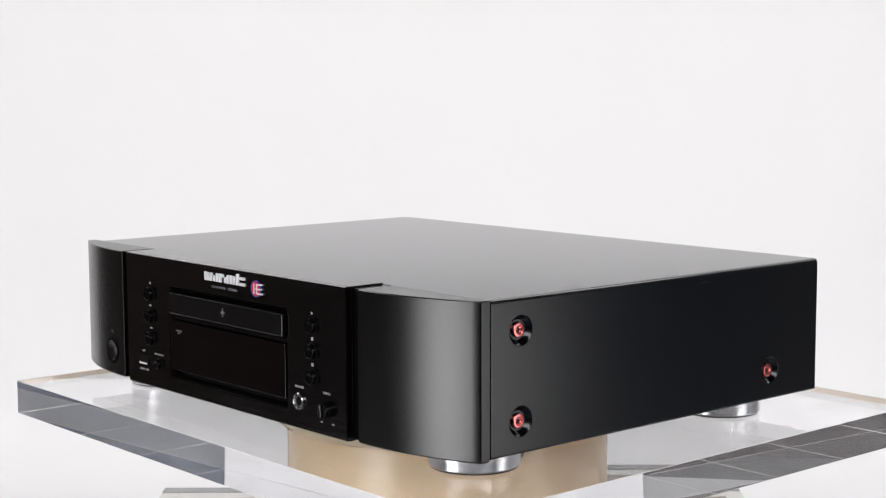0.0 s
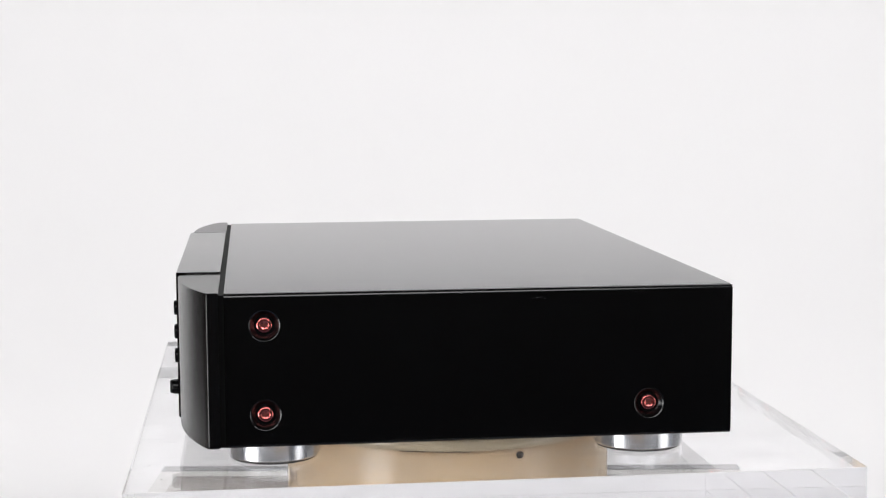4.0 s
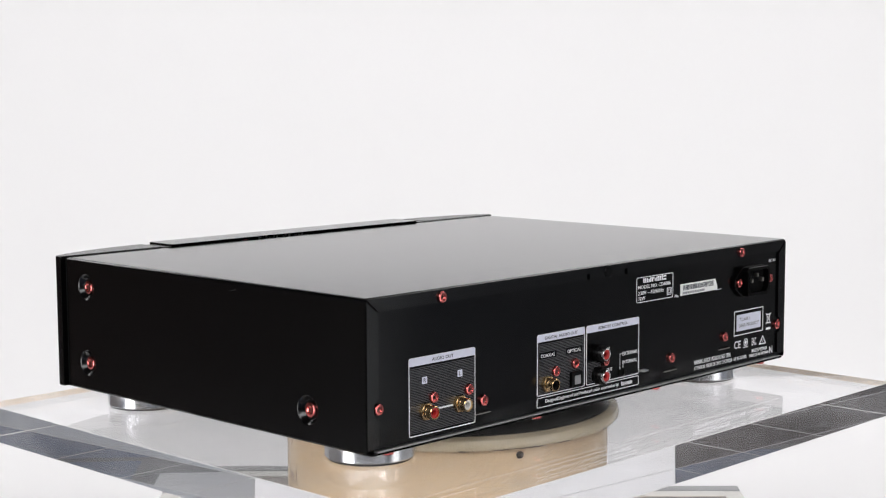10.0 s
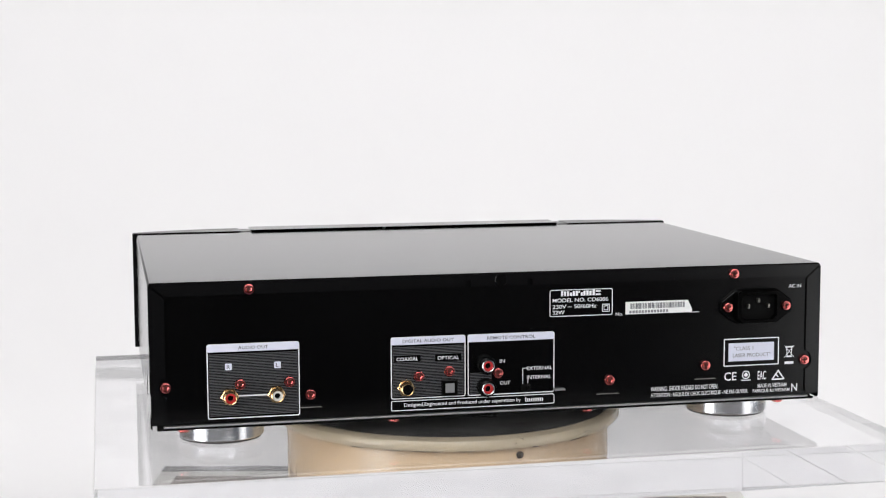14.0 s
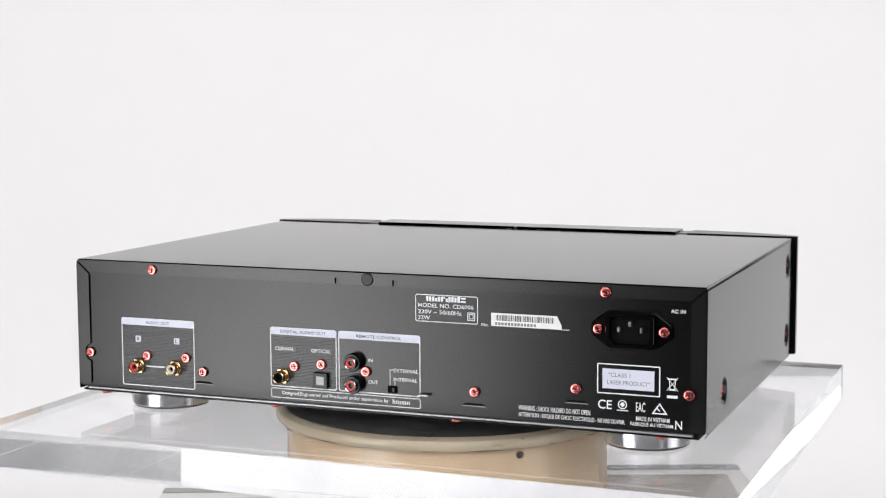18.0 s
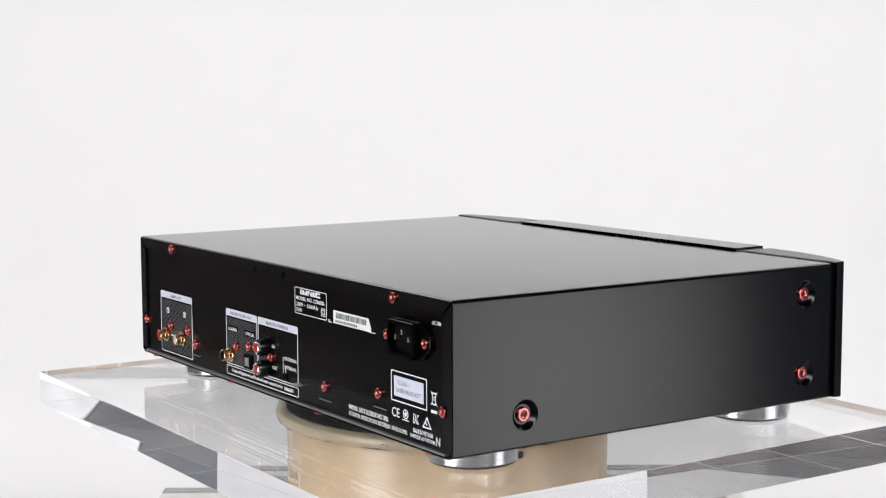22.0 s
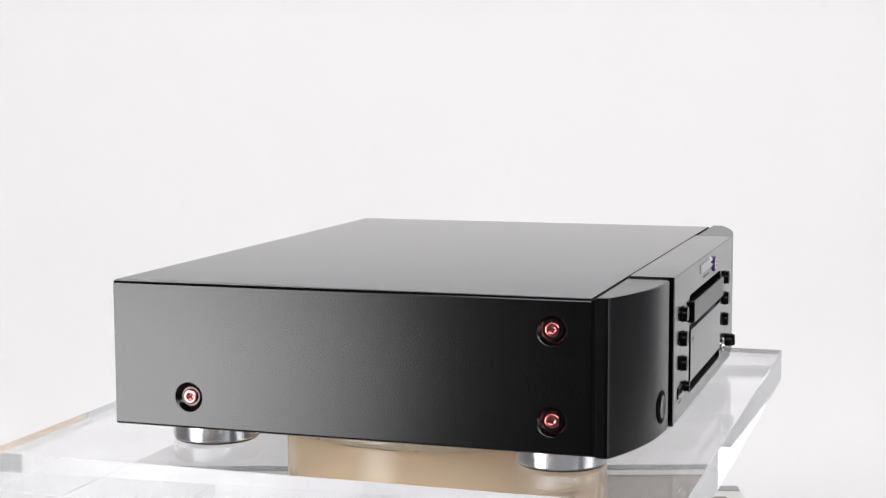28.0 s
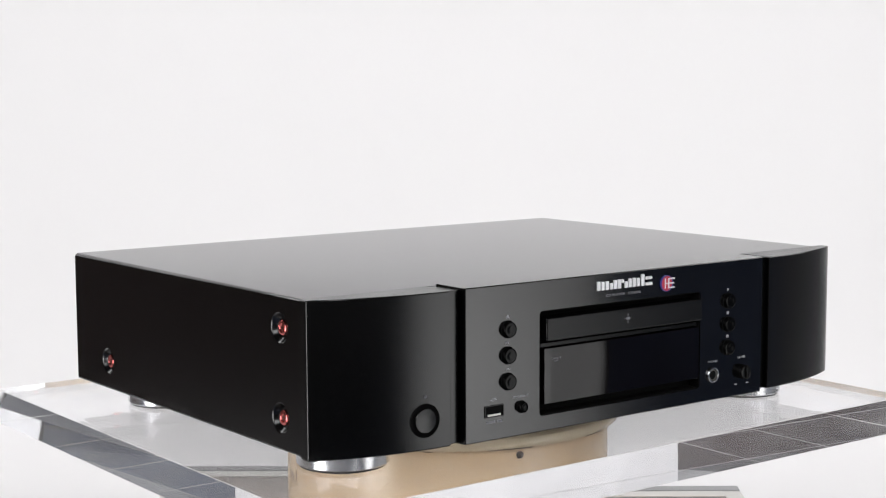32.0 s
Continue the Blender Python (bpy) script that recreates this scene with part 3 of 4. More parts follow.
    for sign in (-1, 1):
        edge = -w1 if sign > 0 else -w0
        k = 1 if sign > 0 else -1
        cz = -0.0649 if sign > 0 else -0.0651
        inner = edge + k * 0.0092
        arcp = []
        for t in range(0, 181, 20):
            arcp.append((inner - k * 0.0042 * math.sin(radians(t)), cz + 0.0060 * math.cos(radians(t))))
        pts = [(edge, -0.0022), (inner, -fl - 0.0016)] + arcp + [(inner, -0.0860), (inner - k * 0.0015, -0.0873), (edge, -0.0873)]
        if sign < 0:
            pts = list(reversed(pts))
        part("side_flange", prism(list(reversed(pts)), 0.0013, m), M_FLANGE, root)
    part("bottom_plate", box(X0 + 0.004, X1 - 0.004, yf, Y_REAR + 0.0016, BASE - 0.0915, BASE - 0.0902), M_PLASTIC, root)
    part("steel_lip", box(X0 + 0.008, X1 - 0.008, Y_REAR - 0.002, Y_REAR + 0.0020, BASE - 0.0901, BASE - 0.0890, 0.0002), M_STEEL, root, "bare bright steel lower edge")
    for x in (0.198, 0.066, -0.062, -0.195):
        screw(small, Matrix.Translation((x, Y_REAR - 0.0026, BASE - 0.0914)) @ pose(0, 0, 0, 180, 0, 0), root)
    for k, (x, z) in enumerate(((0.1568, -0.0053), (0.2085, -0.0649), (-0.1612, -0.0055), (0.1193, -0.0731), (-0.0762, -0.0728), (-0.1424, -0.0660), (-0.2126, -0.0651), (0.163, -0.0646), (0.1324, -0.0644), (0.0503, -0.0647), (0.0306, -0.0622), (-0.0013, -0.0648))):
        up = 0.0010 if z > -0.01 else 0.0
        screw(small, on_rear(x, z, Y_REAR + up), root, 31 * k)
    part("plug", lathe([(0.0042, -0.001), (0.0042, 0.0006), (0.0036, 0.001)], 24, on_rear(-0.0032, -0.0048, Y_REAR + 0.001)), M_PLASTIC, root)
    build_rear_print(root)
    build_sockets(root)
    build_mains(root)
    build_front(root)
    return root


def build_rear_print(root):
    d = 0.00012
    # three titled boxes
    for cap, x0, x1, z0, z1, lined in (("AUDIO OUT", 0.1832, 0.1260, -0.0391, -0.0860, 1), ("DIGITAL AUDIO OUT", 0.0682, 0.0198, -0.0393, -0.0790, 1), ("REMOTE CONTROL", 0.0184, -0.0391, -0.0393, -0.0790, 2)):
        w, h, cx, cz = x0 - x1, z0 - z1, (x0 + x1) / 2, (z0 + z1) / 2
        part("print_frame", ring(w, h, 0.0015, 0.0006, d, on_rear(cx, cz)), M_PRINT, root, "printed white outline")
        band = part("title_band", prism(rounded(w - 0.0004, 0.0048, 0.0012), d * 1.3, on_rear(cx, z0 - 0.0026)), M_BAND, root, "pale lilac printed band")
        tw = {"AUDIO OUT": 0.0185, "DIGITAL AUDIO OUT": 0.0330, "REMOTE CONTROL": 0.0320}[cap]
        lettering(cap, tw, 0.0020, on_rear(cx, z0 - 0.0027, Y_REAR + d * 1.3), M_DARKPRINT, band, label="dark printed title")
        rects = []
        z = z0 - 0.0066
        while z > z1 + 0.0014:
            if lined == 1:
                rects.append((0, z - cz, w - 0.0022, 0.00042))
            elif z < -0.0640:
                rects.append((-w / 2 + 0.0085, z - cz, 0.0145, 0.00042))
            z -= 0.00098
        tagged(part("hatching", bars(rects, d * 0.6, on_rear(cx, cz)), M_HATCH, root, "fine grey printed lines"), kind="stuff")
    w, h = 0.0682 + 0.0392, 0.0066
    part("print_frame", ring(w, h, 0.0012, 0.0005, d, on_rear(0.0145, -0.0833)), M_PRINT, root, "printed white outline")
    lettering("Designed,Engineered and Produced under supervision by", 0.0765, 0.0030, on_rear(0.0215, -0.0833), M_PRINT, root)
    part("maker_mark", bars([(-0.0058 + 0.00125 * i, -0.0002 + (0.0004 if i == 0 else 0), 0.0007, 0.0022 + (0.0008 if i == 0 else 0)) for i in range(10)], d, on_rear(-0.0258, -0.0833)), M_PRINT, root, "plain white printed bars")
    for ch, x in (("R", 0.170), ("L", 0.1397)):
        badge = part("channel_badge", prism(rounded(0.0042, 0.0042, 0.0006), d * 2, on_rear(x, -0.0535)), M_BAND, root)
        lettering(ch, 0.0020, 0.0026, on_rear(x, -0.0535, Y_REAR + d * 2), M_DARKPRINT, badge)
    part("link_line", bars([(0, 0, 0.020, 0.0009)], d * 2, on_rear(0.155, -0.0720)), M_PRINT, root, "printed white line between the sockets")
    for s, x, z, tw in (("COAXIAL", 0.0575, -0.0534, 0.0140), ("OPTICAL", 0.0310, -0.0536, 0.0140), ("IN", -0.0044, -0.0573, 0.0034), ("OUT", -0.0062, -0.0715, 0.0068), ("EXTERNAL", -0.0292, -0.0628, 0.0170), ("INTERNAL", -0.0288, -0.0686, 0.0162), ("AC IN", -0.2052, -0.0152, 0.0088)):
        if s in ("COAXIAL", "OPTICAL"):
            part("text_ground", bars([(0, 0, tw + 0.003, 0.0042)], d * 1.2, on_rear(x, z)), M_REAR, root)
        lettering(s, tw, 0.0023, on_rear(x, z, Y_REAR + d * 1.2), M_PRINT, root)
    part("pointer_lines", bars([(0.0, 0, 0.0004, 0.011), (0.0012, 0.0054, 0.0024, 0.0004), (0.0034, -0.003, 0.0004, 0.003)], d, on_rear(-0.0180, -0.0680)), M_PRINT, root)
    # rating plate
    part("print_frame", ring(0.0424, 0.0175, 0.0014, 0.0005, d, on_rear(-0.0570, -0.0213)), M_PRINT, root, "printed white outline")
    k = 0.56
    part("maker_mark", bars([(-0.0136 + (o + w / 2) * k, -0.0016 + (up + h / 2) * k, w * k, h * k) for o, w, h, up in LOGO_BARS], d, on_rear(-0.0570, -0.0152)), M_PRINT, root, "plain white printed bars")
    lettering("MODEL NO. CD6006", 0.0375, 0.0025, on_rear(-0.0565, -0.0195), M_PRINT, root)
    lettering("230V ~ 50/60Hz", 0.0295, 0.0026, on_rear(-0.0525, -0.0236), M_PRINT, root)
    lettering("32W", 0.0080, 0.0025, on_rear(-0.0418, -0.0273), M_PRINT, root)
    part("insulation_mark", ring(0.0052, 0.0052, 0.0003, 0.0005, d, on_rear(-0.0737, -0.0253)), M_PRINT, root)
    part("insulation_mark", ring(0.0030, 0.0030, 0.0003, 0.0004, d, on_rear(-0.0737, -0.0253)), M_PRINT, root)
    # serial label
    lettering("No.", 0.0048, 0.0021, on_rear(-0.0828, -0.0297), M_PRINT, root)
    lab = part("serial_label", prism([(-0.0229, -0.0041), (0.0229, -0.0041), (0.0229, -0.0018), (0.0200, 0.0041), (-0.0229, 0.0041)], 0.0002, on_rear(-0.1099, -0.0261)), M_LABEL, root, "white paper label with black bars")
    rnd = random.Random(3)
    x, rects = -0.0195, []
    while x < 0.0185:
        w = rnd.choice((0.0003, 0.0005, 0.0007))
        rects.append((x, 0.0012, w, 0.0036))
        x += w + rnd.choice((0.0003, 0.0004, 0.0006))
    tagged(part("code_bars", bars(rects, 0.00008, on_rear(-0.1099, -0.0261, Y_REAR + 0.0002)), M_DARKPRINT, lab), kind="stuff")
    part("number_bar", bars([(-0.0195 + 0.0021 * i, -0.0025, 0.0015, 0.0017) for i in range(13)], 0.00008, on_rear(-0.1099, -0.0261, Y_REAR + 0.0002)), M_GREYPRINT, lab)
    part("label_tail", bars([(0.0245, -0.0041, 0.0070, 0.0004)], 0.0002, on_rear(-0.1099, -0.0261)), M_PRINT, root)
    # laser class label
    part("print_frame", ring(0.0392, 0.0186, 0.0008, 0.0007, d, on_rear(-0.1751, -0.0584)), M_PRINT, root, "printed white outline")
    plate = part("laser_label", bars([(0, 0, 0.0322, 0.0122)], d * 2, on_rear(-0.1750, -0.0583)), M_BAND, root, "pale lilac printed label")
    lettering("\"CLASS 1", 0.0135, 0.0026, on_rear(-0.1695, -0.0558, Y_REAR + d * 2), M_GREYPRINT, plate)
    lettering("LASER PRODUCT\"", 0.0265, 0.0026, on_rear(-0.1752, -0.0604, Y_REAR + d * 2), M_GREYPRINT, plate)
    # waste bin mark and approvals
    bin_m = on_rear(-0.2021, -0.0592)
    bm = bars([(0, -0.0077, 0.0064, 0.0017)], d, bin_m)
    prism([(-0.0021, 0.0026), (-0.0016, -0.0034), (0.0016, -0.0034), (0.0021, 0.0026), (0.0016, 0.0026), (0.0012, -0.0029), (-0.0012, -0.0029), (-0.0016, 0.0026)], d, bin_m, bm)
    bars([(0, 0.0030, 0.0056, 0.0009), (0.0, -0.0036, 0.0042, 0.0005)], d, bin_m, bm)
    for s in (-1, 1):
        bars([(0, 0, 0.0105, 0.00035)], d * 1.2, bin_m @ pose(0, 0, 0, 0, 0, 50 * s), bm)
    part("bin_mark", bm, M_PRINT, root, "crossed-out bin mark")
    lettering("CE", 0.0086, 0.0056, on_rear(-0.1605, -0.0744), M_PRINT, root)
    part("round_mark", ring(0.0056, 0.0056, 0.0027, 0.0006, d, on_rear(-0.1715, -0.0738)), M_PRINT, root)
    part("round_mark_core", bars([(0, 0, 0.0024, 0.0024)], d, on_rear(-0.1715, -0.0738) @ pose(0, 0, 0, 0, 0, 45)), M_PRINT, root)
    part("round_mark_foot", bars([(0, -0.0036, 0.0070, 0.0006)], d, on_rear(-0.1715, -0.0738)), M_PRINT, root)
    lettering("EAC", 0.0058, 0.0058, on_rear(-0.1828, -0.0746), M_PRINT, root)
    tri = on_rear(-0.1945, -0.0750)
    bm = bmesh.new()
    for p, q in (((-0.0042, -0.0027), (0.0042, -0.0027)), ((0.0042, -0.0027), (0.0, 0.0032)), ((0.0, 0.0032), (-0.0042, -0.0027))):
        v = Vector(q) - Vector(p)
        bars([(v.length / 2, 0, v.length + 0.0006, 0.0008)], d, tri @ Matrix.Translation((*p, 0)) @ Matrix.Rotation(math.atan2(v.y, v.x), 4, "Z"), bm)
    bars([(-0.0004, -0.0008, 0.0026, 0.0007)], d, tri @ pose(0, 0, 0, 0, 0, -45), bm)
    part("triangle_mark", bm, M_PRINT, root)
    lettering("WARNING : SHOCK HAZARD DO NOT OPEN.", 0.0468, 0.0031, on_rear(-0.1284, -0.0805), M_PRINT, root)
    lettering("ATTENTION : RISQUE DE CHOC ELECTRIQUE - NE PAS OUVRIR.", 0.0682, 0.0031, on_rear(-0.1391, -0.0849), M_PRINT, root)
    lettering("MADE IN VIETNAM", 0.0206, 0.0027, on_rear(-0.1903, -0.0816), M_PRINT, root)
    lettering("FABRIQUE AU VIETNAM", 0.0262, 0.0027, on_rear(-0.1897, -0.0852), M_PRINT, root)
    lettering("N", 0.0042, 0.0052, on_rear(-0.2062, -0.0838), M_PRINT, root)
    # pressed slots: near-black shapes paint the shade inside, with a bright lip
    for x, z, w in ((0.1193, -0.0805, 0.0145), (-0.0754, -0.0811, 0.0160), (-0.1427, -0.0743, 0.0150)):
        slot = part("vent_slot", prism([(-w / 2, -0.0003), (-w / 2 + 0.002, -0.0007), (w / 2 - 0.002, -0.0007), (w / 2, -0.0003), (w / 2 - 0.003, 0.0009), (-w / 2 + 0.003, 0.0009)], 0.00008, on_rear(x, z)), M_HOLE, root)
        part("slot_lip", prism([(-w / 2, -0.0002), (w / 2, -0.0002), (w / 2 - 0.001, 0.0003), (-w / 2 + 0.001, 0.0003)], 0.0007, on_rear(x, z - 0.0008)), M_LIP, slot)
    part("metal_tab", box(-0.0455, -0.0385, Y_REAR, Y_REAR + 0.004, BASE - 0.0776, BASE - 0.0764, 0.0002), M_STEEL, root, "bright steel tab")


def build_sockets(root):
    def phono(x, z, kind):
        m = on_rear(x, z)
        metal, core = {"red": (M_GOLD, M_RED), "white": (M_GOLD, M_WHITE), "gold": (M_GOLD, M_HOLE), "black": (M_NICKEL, M_RED)}[kind]
        sock = part("phono_socket", lathe([(0.0049, 0), (0.0049, 0.0018), (0.0043, 0.0020), (0.0043, 0.0044), (0.0041, 0.0046), (0.0041, 0.0080), (0.0037, 0.0083), (0.0033, 0.0081), (0.0033, 0.003)], 32, m), metal, root, {"red": "gold socket with a red centre", "white": "gold socket with a white centre", "gold": "gold socket with a dark centre", "black": "silver socket with a red centre in a black collar"}[kind])
        part("insulator", lathe([(0.0033, 0.002), (0.0033, 0.0070), (0.0030, 0.0073), (0.0019, 0.0073), (0.0019, 0.004)], 28, m), core, sock)
        part("pin_hole", lathe([(0.0018, 0.003), (0.0018, 0.0046)], 16, m), M_HOLE, sock)
        if kind == "black":
            part("collar", lathe([(0.0059, 0), (0.0059, 0.0050), (0.0055, 0.0056), (0.0044, 0.0056)], 32, m), M_PLASTIC, sock, "black plastic collar")
        else:
            part("nut", lathe([(0.0056, 0.0), (0.0056, 0.0022), (0.0050, 0.0026)], 6, m), M_GOLD, sock)
    phono(0.1695, -0.0720, "red")
    phono(0.1406, -0.0718, "white")
    phono(0.0588, -0.0716, "gold")
    phono(0.0067, -0.0588, "black")
    phono(0.0067, -0.0735, "black")
    opt = part("optical_socket", box(0.0306 - 0.0052, 0.0306 + 0.0052, Y_REAR, Y_REAR + 0.0030, BASE - 0.0778, BASE - 0.0674, 0.0005), M_PLASTIC, root, "square black optical socket")
    part("shutter", box(0.0306 - 0.0030, 0.0306 + 0.0030, Y_REAR + 0.0022, Y_REAR + 0.0033, BASE - 0.0757, BASE - 0.0697, 0.0004), M_TRIM, opt, "grey flap")
    sw = part("slide_switch", box(-0.0197 - 0.0032, -0.0197 + 0.0032, Y_REAR, Y_REAR + 0.0010, BASE - 0.0775, BASE - 0.0729, 0.0003), M_HOLE, root)
    part("switch_knob", box(-0.0197 - 0.0026, -0.0197 - 0.0004, Y_REAR + 0.0008, Y_REAR + 0.0024, BASE - 0.0768, BASE - 0.0736, 0.0003), M_PLASTIC, sw)


def build_mains(root):
    cx, cz = -0.1772, -0.0276
    m = on_rear(cx, cz)
    outline = [(0.0250, 0.0026), (0.0250, -0.0026), (0.0242, -0.0042), (0.0158, -0.0104), (0.0138, -0.0112), (-0.0138, -0.0112), (-0.0158, -0.0104), (-0.0242, -0.0042),
               (-0.0250, -0.0026), (-0.0250, 0.0026), (-0.0242, 0.0042), (-0.0158, 0.0104), (-0.0138, 0.0112), (0.0138, 0.0112), (0.0158, 0.0104), (0.0242, 0.0042)]
    fl = part("mains_inlet", prism(list(reversed(outline)), 0.0026, m, bevel=0.0007), M_GLOSSBLACK, root, "black plastic three-pin mains inlet")

    # shroud with rounded corners round a deep cut-cornered cavity
    def cut(w, top, low, c, r):
        out = []
        corners = ((w, top, 0), (-w, top, 90), (-w, low + c, 180), (-w + c, low, 225), (w - c, low, 270), (w, low + c, 315))
        for x, y, t0 in corners:
            span = 90 if t0 in (0, 90) else 45
            cx, cy = x - math.copysign(r, x), y - math.copysign(r, y - (top + low) / 2)
            if t0 in (180, 225, 270, 315):
                out.append((x, y))
                continue
            out += [(cx + r * math.cos(radians(t0 + span * k / 4)), cy + r * math.sin(radians(t0 + span * k / 4))) for k in range(5)]
        return out
    outer, lip = cut(0.0150, 0.0108, -0.0108, 0.0034, 0.0030), cut(0.0146, 0.0104, -0.0104, 0.0034, 0.0028)
    inner = cut(0.0124, 0.0083, -0.0084, 0.0030, 0.0016)
    bm = bmesh.new()
    loops = []
    for pts, z in ((outer, 0.0024), (outer, 0.0066), (lip, 0.0072), (inner, 0.0072), (inner, 0.0028)):
        loops.append([bm.verts.new(m @ Vector((x, y, z))) for x, y in pts])
    n = len(outer)
    for a, b in zip(loops, loops[1:]):
        for i in range(n):
            bm.faces.new((a[i], a[(i + 1) % n], b[(i + 1) % n], b[i]))
    part("shroud", bm, M_GLOSSBLACK, fl)
    part("cavity", prism([(x * 0.999, y * 0.999) for x, y in inner], 0.0002, m @ Matrix.Translation((0, 0, 0.0026))), M_HOLE, fl)
    for x, z in ((-0.0070, 0.0006), (0.0070, 0.0006), (0.0, 0.0042)):
        part("contact_pin", box(-0.0008, 0.0008, -0.0015, 0.0015, 0.0, 0.0036, 0.0003), M_DULLPIN, fl, "dull metal pin").matrix_basis = m @ Matrix.Translation((x, z, 0.0028))
    kind = screw_mesh("inlet_screw", 0.0032, 0.0018)
    for x in (-0.1568, -0.1976):
        screw(kind, on_rear(x, cz, Y_REAR + 0.0026), root, 20)


def build_front(root):
    d = 0.00012
    xc0, xc1 = -0.1303, 0.1262
    y = Y_PANEL
    # centre panel with the opening for drawer and display
    ox0, ox1, oz0, oz1 = -0.0732, 0.0662, -0.0816, -0.0170
    zt, zb = 0.0016, -0.0912
    bm = bmesh.new()
    outer = [(xc0, zb), (xc1, zb), (xc1, zt), (xc0, zt)]
    inner = [(ox0, oz0), (ox1, oz0), (ox1, oz1), (ox0, oz1)]
    e = 0.0006
    loops = []
    for pts, yy, s in ((outer, -0.1606, 0), (outer, y + e, 0), ([(xc0 + e, zb + e), (xc1 - e, zb + e), (xc1 - e, zt - e), (xc0 + e, zt - e)], y, 0), (inner, y, 0), (inner, y + 0.0095, 0)):
        loops.append([bm.verts.new((px, yy, BASE + pz)) for px, pz in pts])
    for a, b in zip(loops, loops[1:]):
        for i in range(4):
            bm.faces.new((a[i], a[(i + 1) % 4], b[(i + 1) % 4], b[i]))
    bm.faces.new(loops[-1])
    # rounded corners of the opening
    rc = 0.0026
    for cx, cz, sx, sz in ((ox0, oz0, 1, 1), (ox1, oz0, -1, 1), (ox1, oz1, -1, -1), (ox0, oz1, 1, -1)):
        curve = [(cx + sx * rc * (1 - math.sin(radians(15 * k))), cz + sz * rc * (1 - math.cos(radians(15 * k)))) for k in range(7)]
        shape = [(cx, cz)] + curve
        front = [bm.verts.new((px, y, BASE + pz)) for px, pz in shape]
        back = [bm.verts.new((px, y + 0.004, BASE + pz)) for px, pz in shape]
        if sx * sz > 0:
            front, back = list(reversed(front)), list(reversed(back))
        bm.faces.new(front)
        for i in range(len(front)):
            bm.faces.new((front[i], back[i], back[(i + 1) % len(front)], front[(i + 1) % len(front)]))
    bmesh.ops.recalc_face_normals(bm, faces=bm.faces[:])
    part("front_panel", bm, M_PANEL, root, "brushed black aluminium front panel")
    # curved end pieces
    for sign in (-1, 1):
        xi = 0.1348 if sign > 0 else -0.1394
        xo = X1 + 0.0026 if sign > 0 else X0 - 0.0026
        mid = abs(xo - xi) + 0.0048
        pts = [(xi, -0.1604), (xi, -0.1862), (xi + sign * 0.0004, -0.1866)]
        for t in np.linspace(0.08, 0.993, 19):
            pts.append((xi - sign * 0.0048 + sign * mid * float(t), -0.1866 + 0.0194 * float(t) ** 2.3))
        # the front curve turns into the side in a tight corner
        (ax, ay), bend = pts[-1], (xo, pts[-1][1] + 0.45 * abs(xo - pts[-1][0]))
        for t in (0.2, 0.4, 0.6, 0.8, 1.0):
            pts.append(((1 - t) ** 2 * ax + 2 * t * (1 - t) * bend[0] + t * t * xo, (1 - t) ** 2 * ay + 2 * t * (1 - t) * bend[1] + t * t * (bend[1] + 0.0020)))
        pts += [(xo, -0.1604)]
        if sign < 0:
            pts = list(reversed(pts))
        bm = bmesh.new()
        n = len(pts)
        loops = []
        cxm = sum(p[0] for p in pts) / n
        cym = -0.172
        for z, k in ((zb + 0.0006, 0.988), (zb + 0.0013, 1.0), (0.0002, 1.0), (0.0008, 0.988)):
            loops.append([bm.verts.new((cxm + (px - cxm) * k, cym + (py - cym) * (k if k == 1 else 0.955), BASE + z)) for px, py in pts])
        for a, b in zip(loops, loops[1:]):
            for i in range(n):
                f = bm.faces.new((a[i], a[(i + 1) % n], b[(i + 1) % n], b[i]))
                f.smooth = abs(pts[i][0] - xi) > 0.0003 and abs(pts[(i + 1) % n][0] - xi) > 0.0003
        bm.faces.new(loops[-1])
        bm.faces.new(list(reversed(loops[0])))
        for ring_verts in (loops[1], loops[2]):
            for i in range(n):
                bm.edges.get((ring_verts[i], ring_verts[(i + 1) % n])).smooth = False
        part("end_piece", bm, M_CAP, root, "curved satin black aluminium end piece")
    # near-black filler paints the shade in the gap behind the front
    part("seam", box(X0 + 0.0011, X1 - 0.0011, -0.1612, -0.1555, BASE - 0.0905, BASE - 0.0010), M_HOLE, root)
    for x0, x1 in ((-0.1395, xc0 - 0.0008), (xc1 + 0.0008, 0.1349)):
        part("channel", box(x0, x1, -0.1832, -0.1606, BASE - 0.0905, BASE + 0.0004, 0.0004), M_CAP, root, "recessed upright channel beside the panel")
    # near-black strips and sheet paint the shade inside the opening
    for b in ((ox0 + 0.0001, ox0 + 0.0012, oz0 + 0.0001, oz1 - 0.0001), (ox1 - 0.0005, ox1 - 0.0001, oz0 + 0.0001, oz1 - 0.0001), (ox0 + 0.0012, ox1 - 0.0005, oz1 - 0.0008, oz1 - 0.0001), (ox0 + 0.0012, ox1 - 0.0005, oz0 + 0.0001, oz0 + 0.0008)):
        part("opening_shade", box(b[0], b[1], y + 0.0006, y + 0.0094, BASE + b[2], BASE + b[3]), M_HOLE, root)
    part("recess_shade", box(ox0 + 0.0013, ox1 - 0.0006, y + 0.0088, y + 0.0093, BASE + oz0 + 0.0010, BASE + oz1 - 0.0010), M_HOLE, root)
    # disc drawer
    tray = part("disc_drawer", box(-0.0695, 0.0648, -0.1912, -0.1800, BASE - 0.0356, BASE - 0.0215, 0.0007), M_TRAY, root, "black disc drawer front")
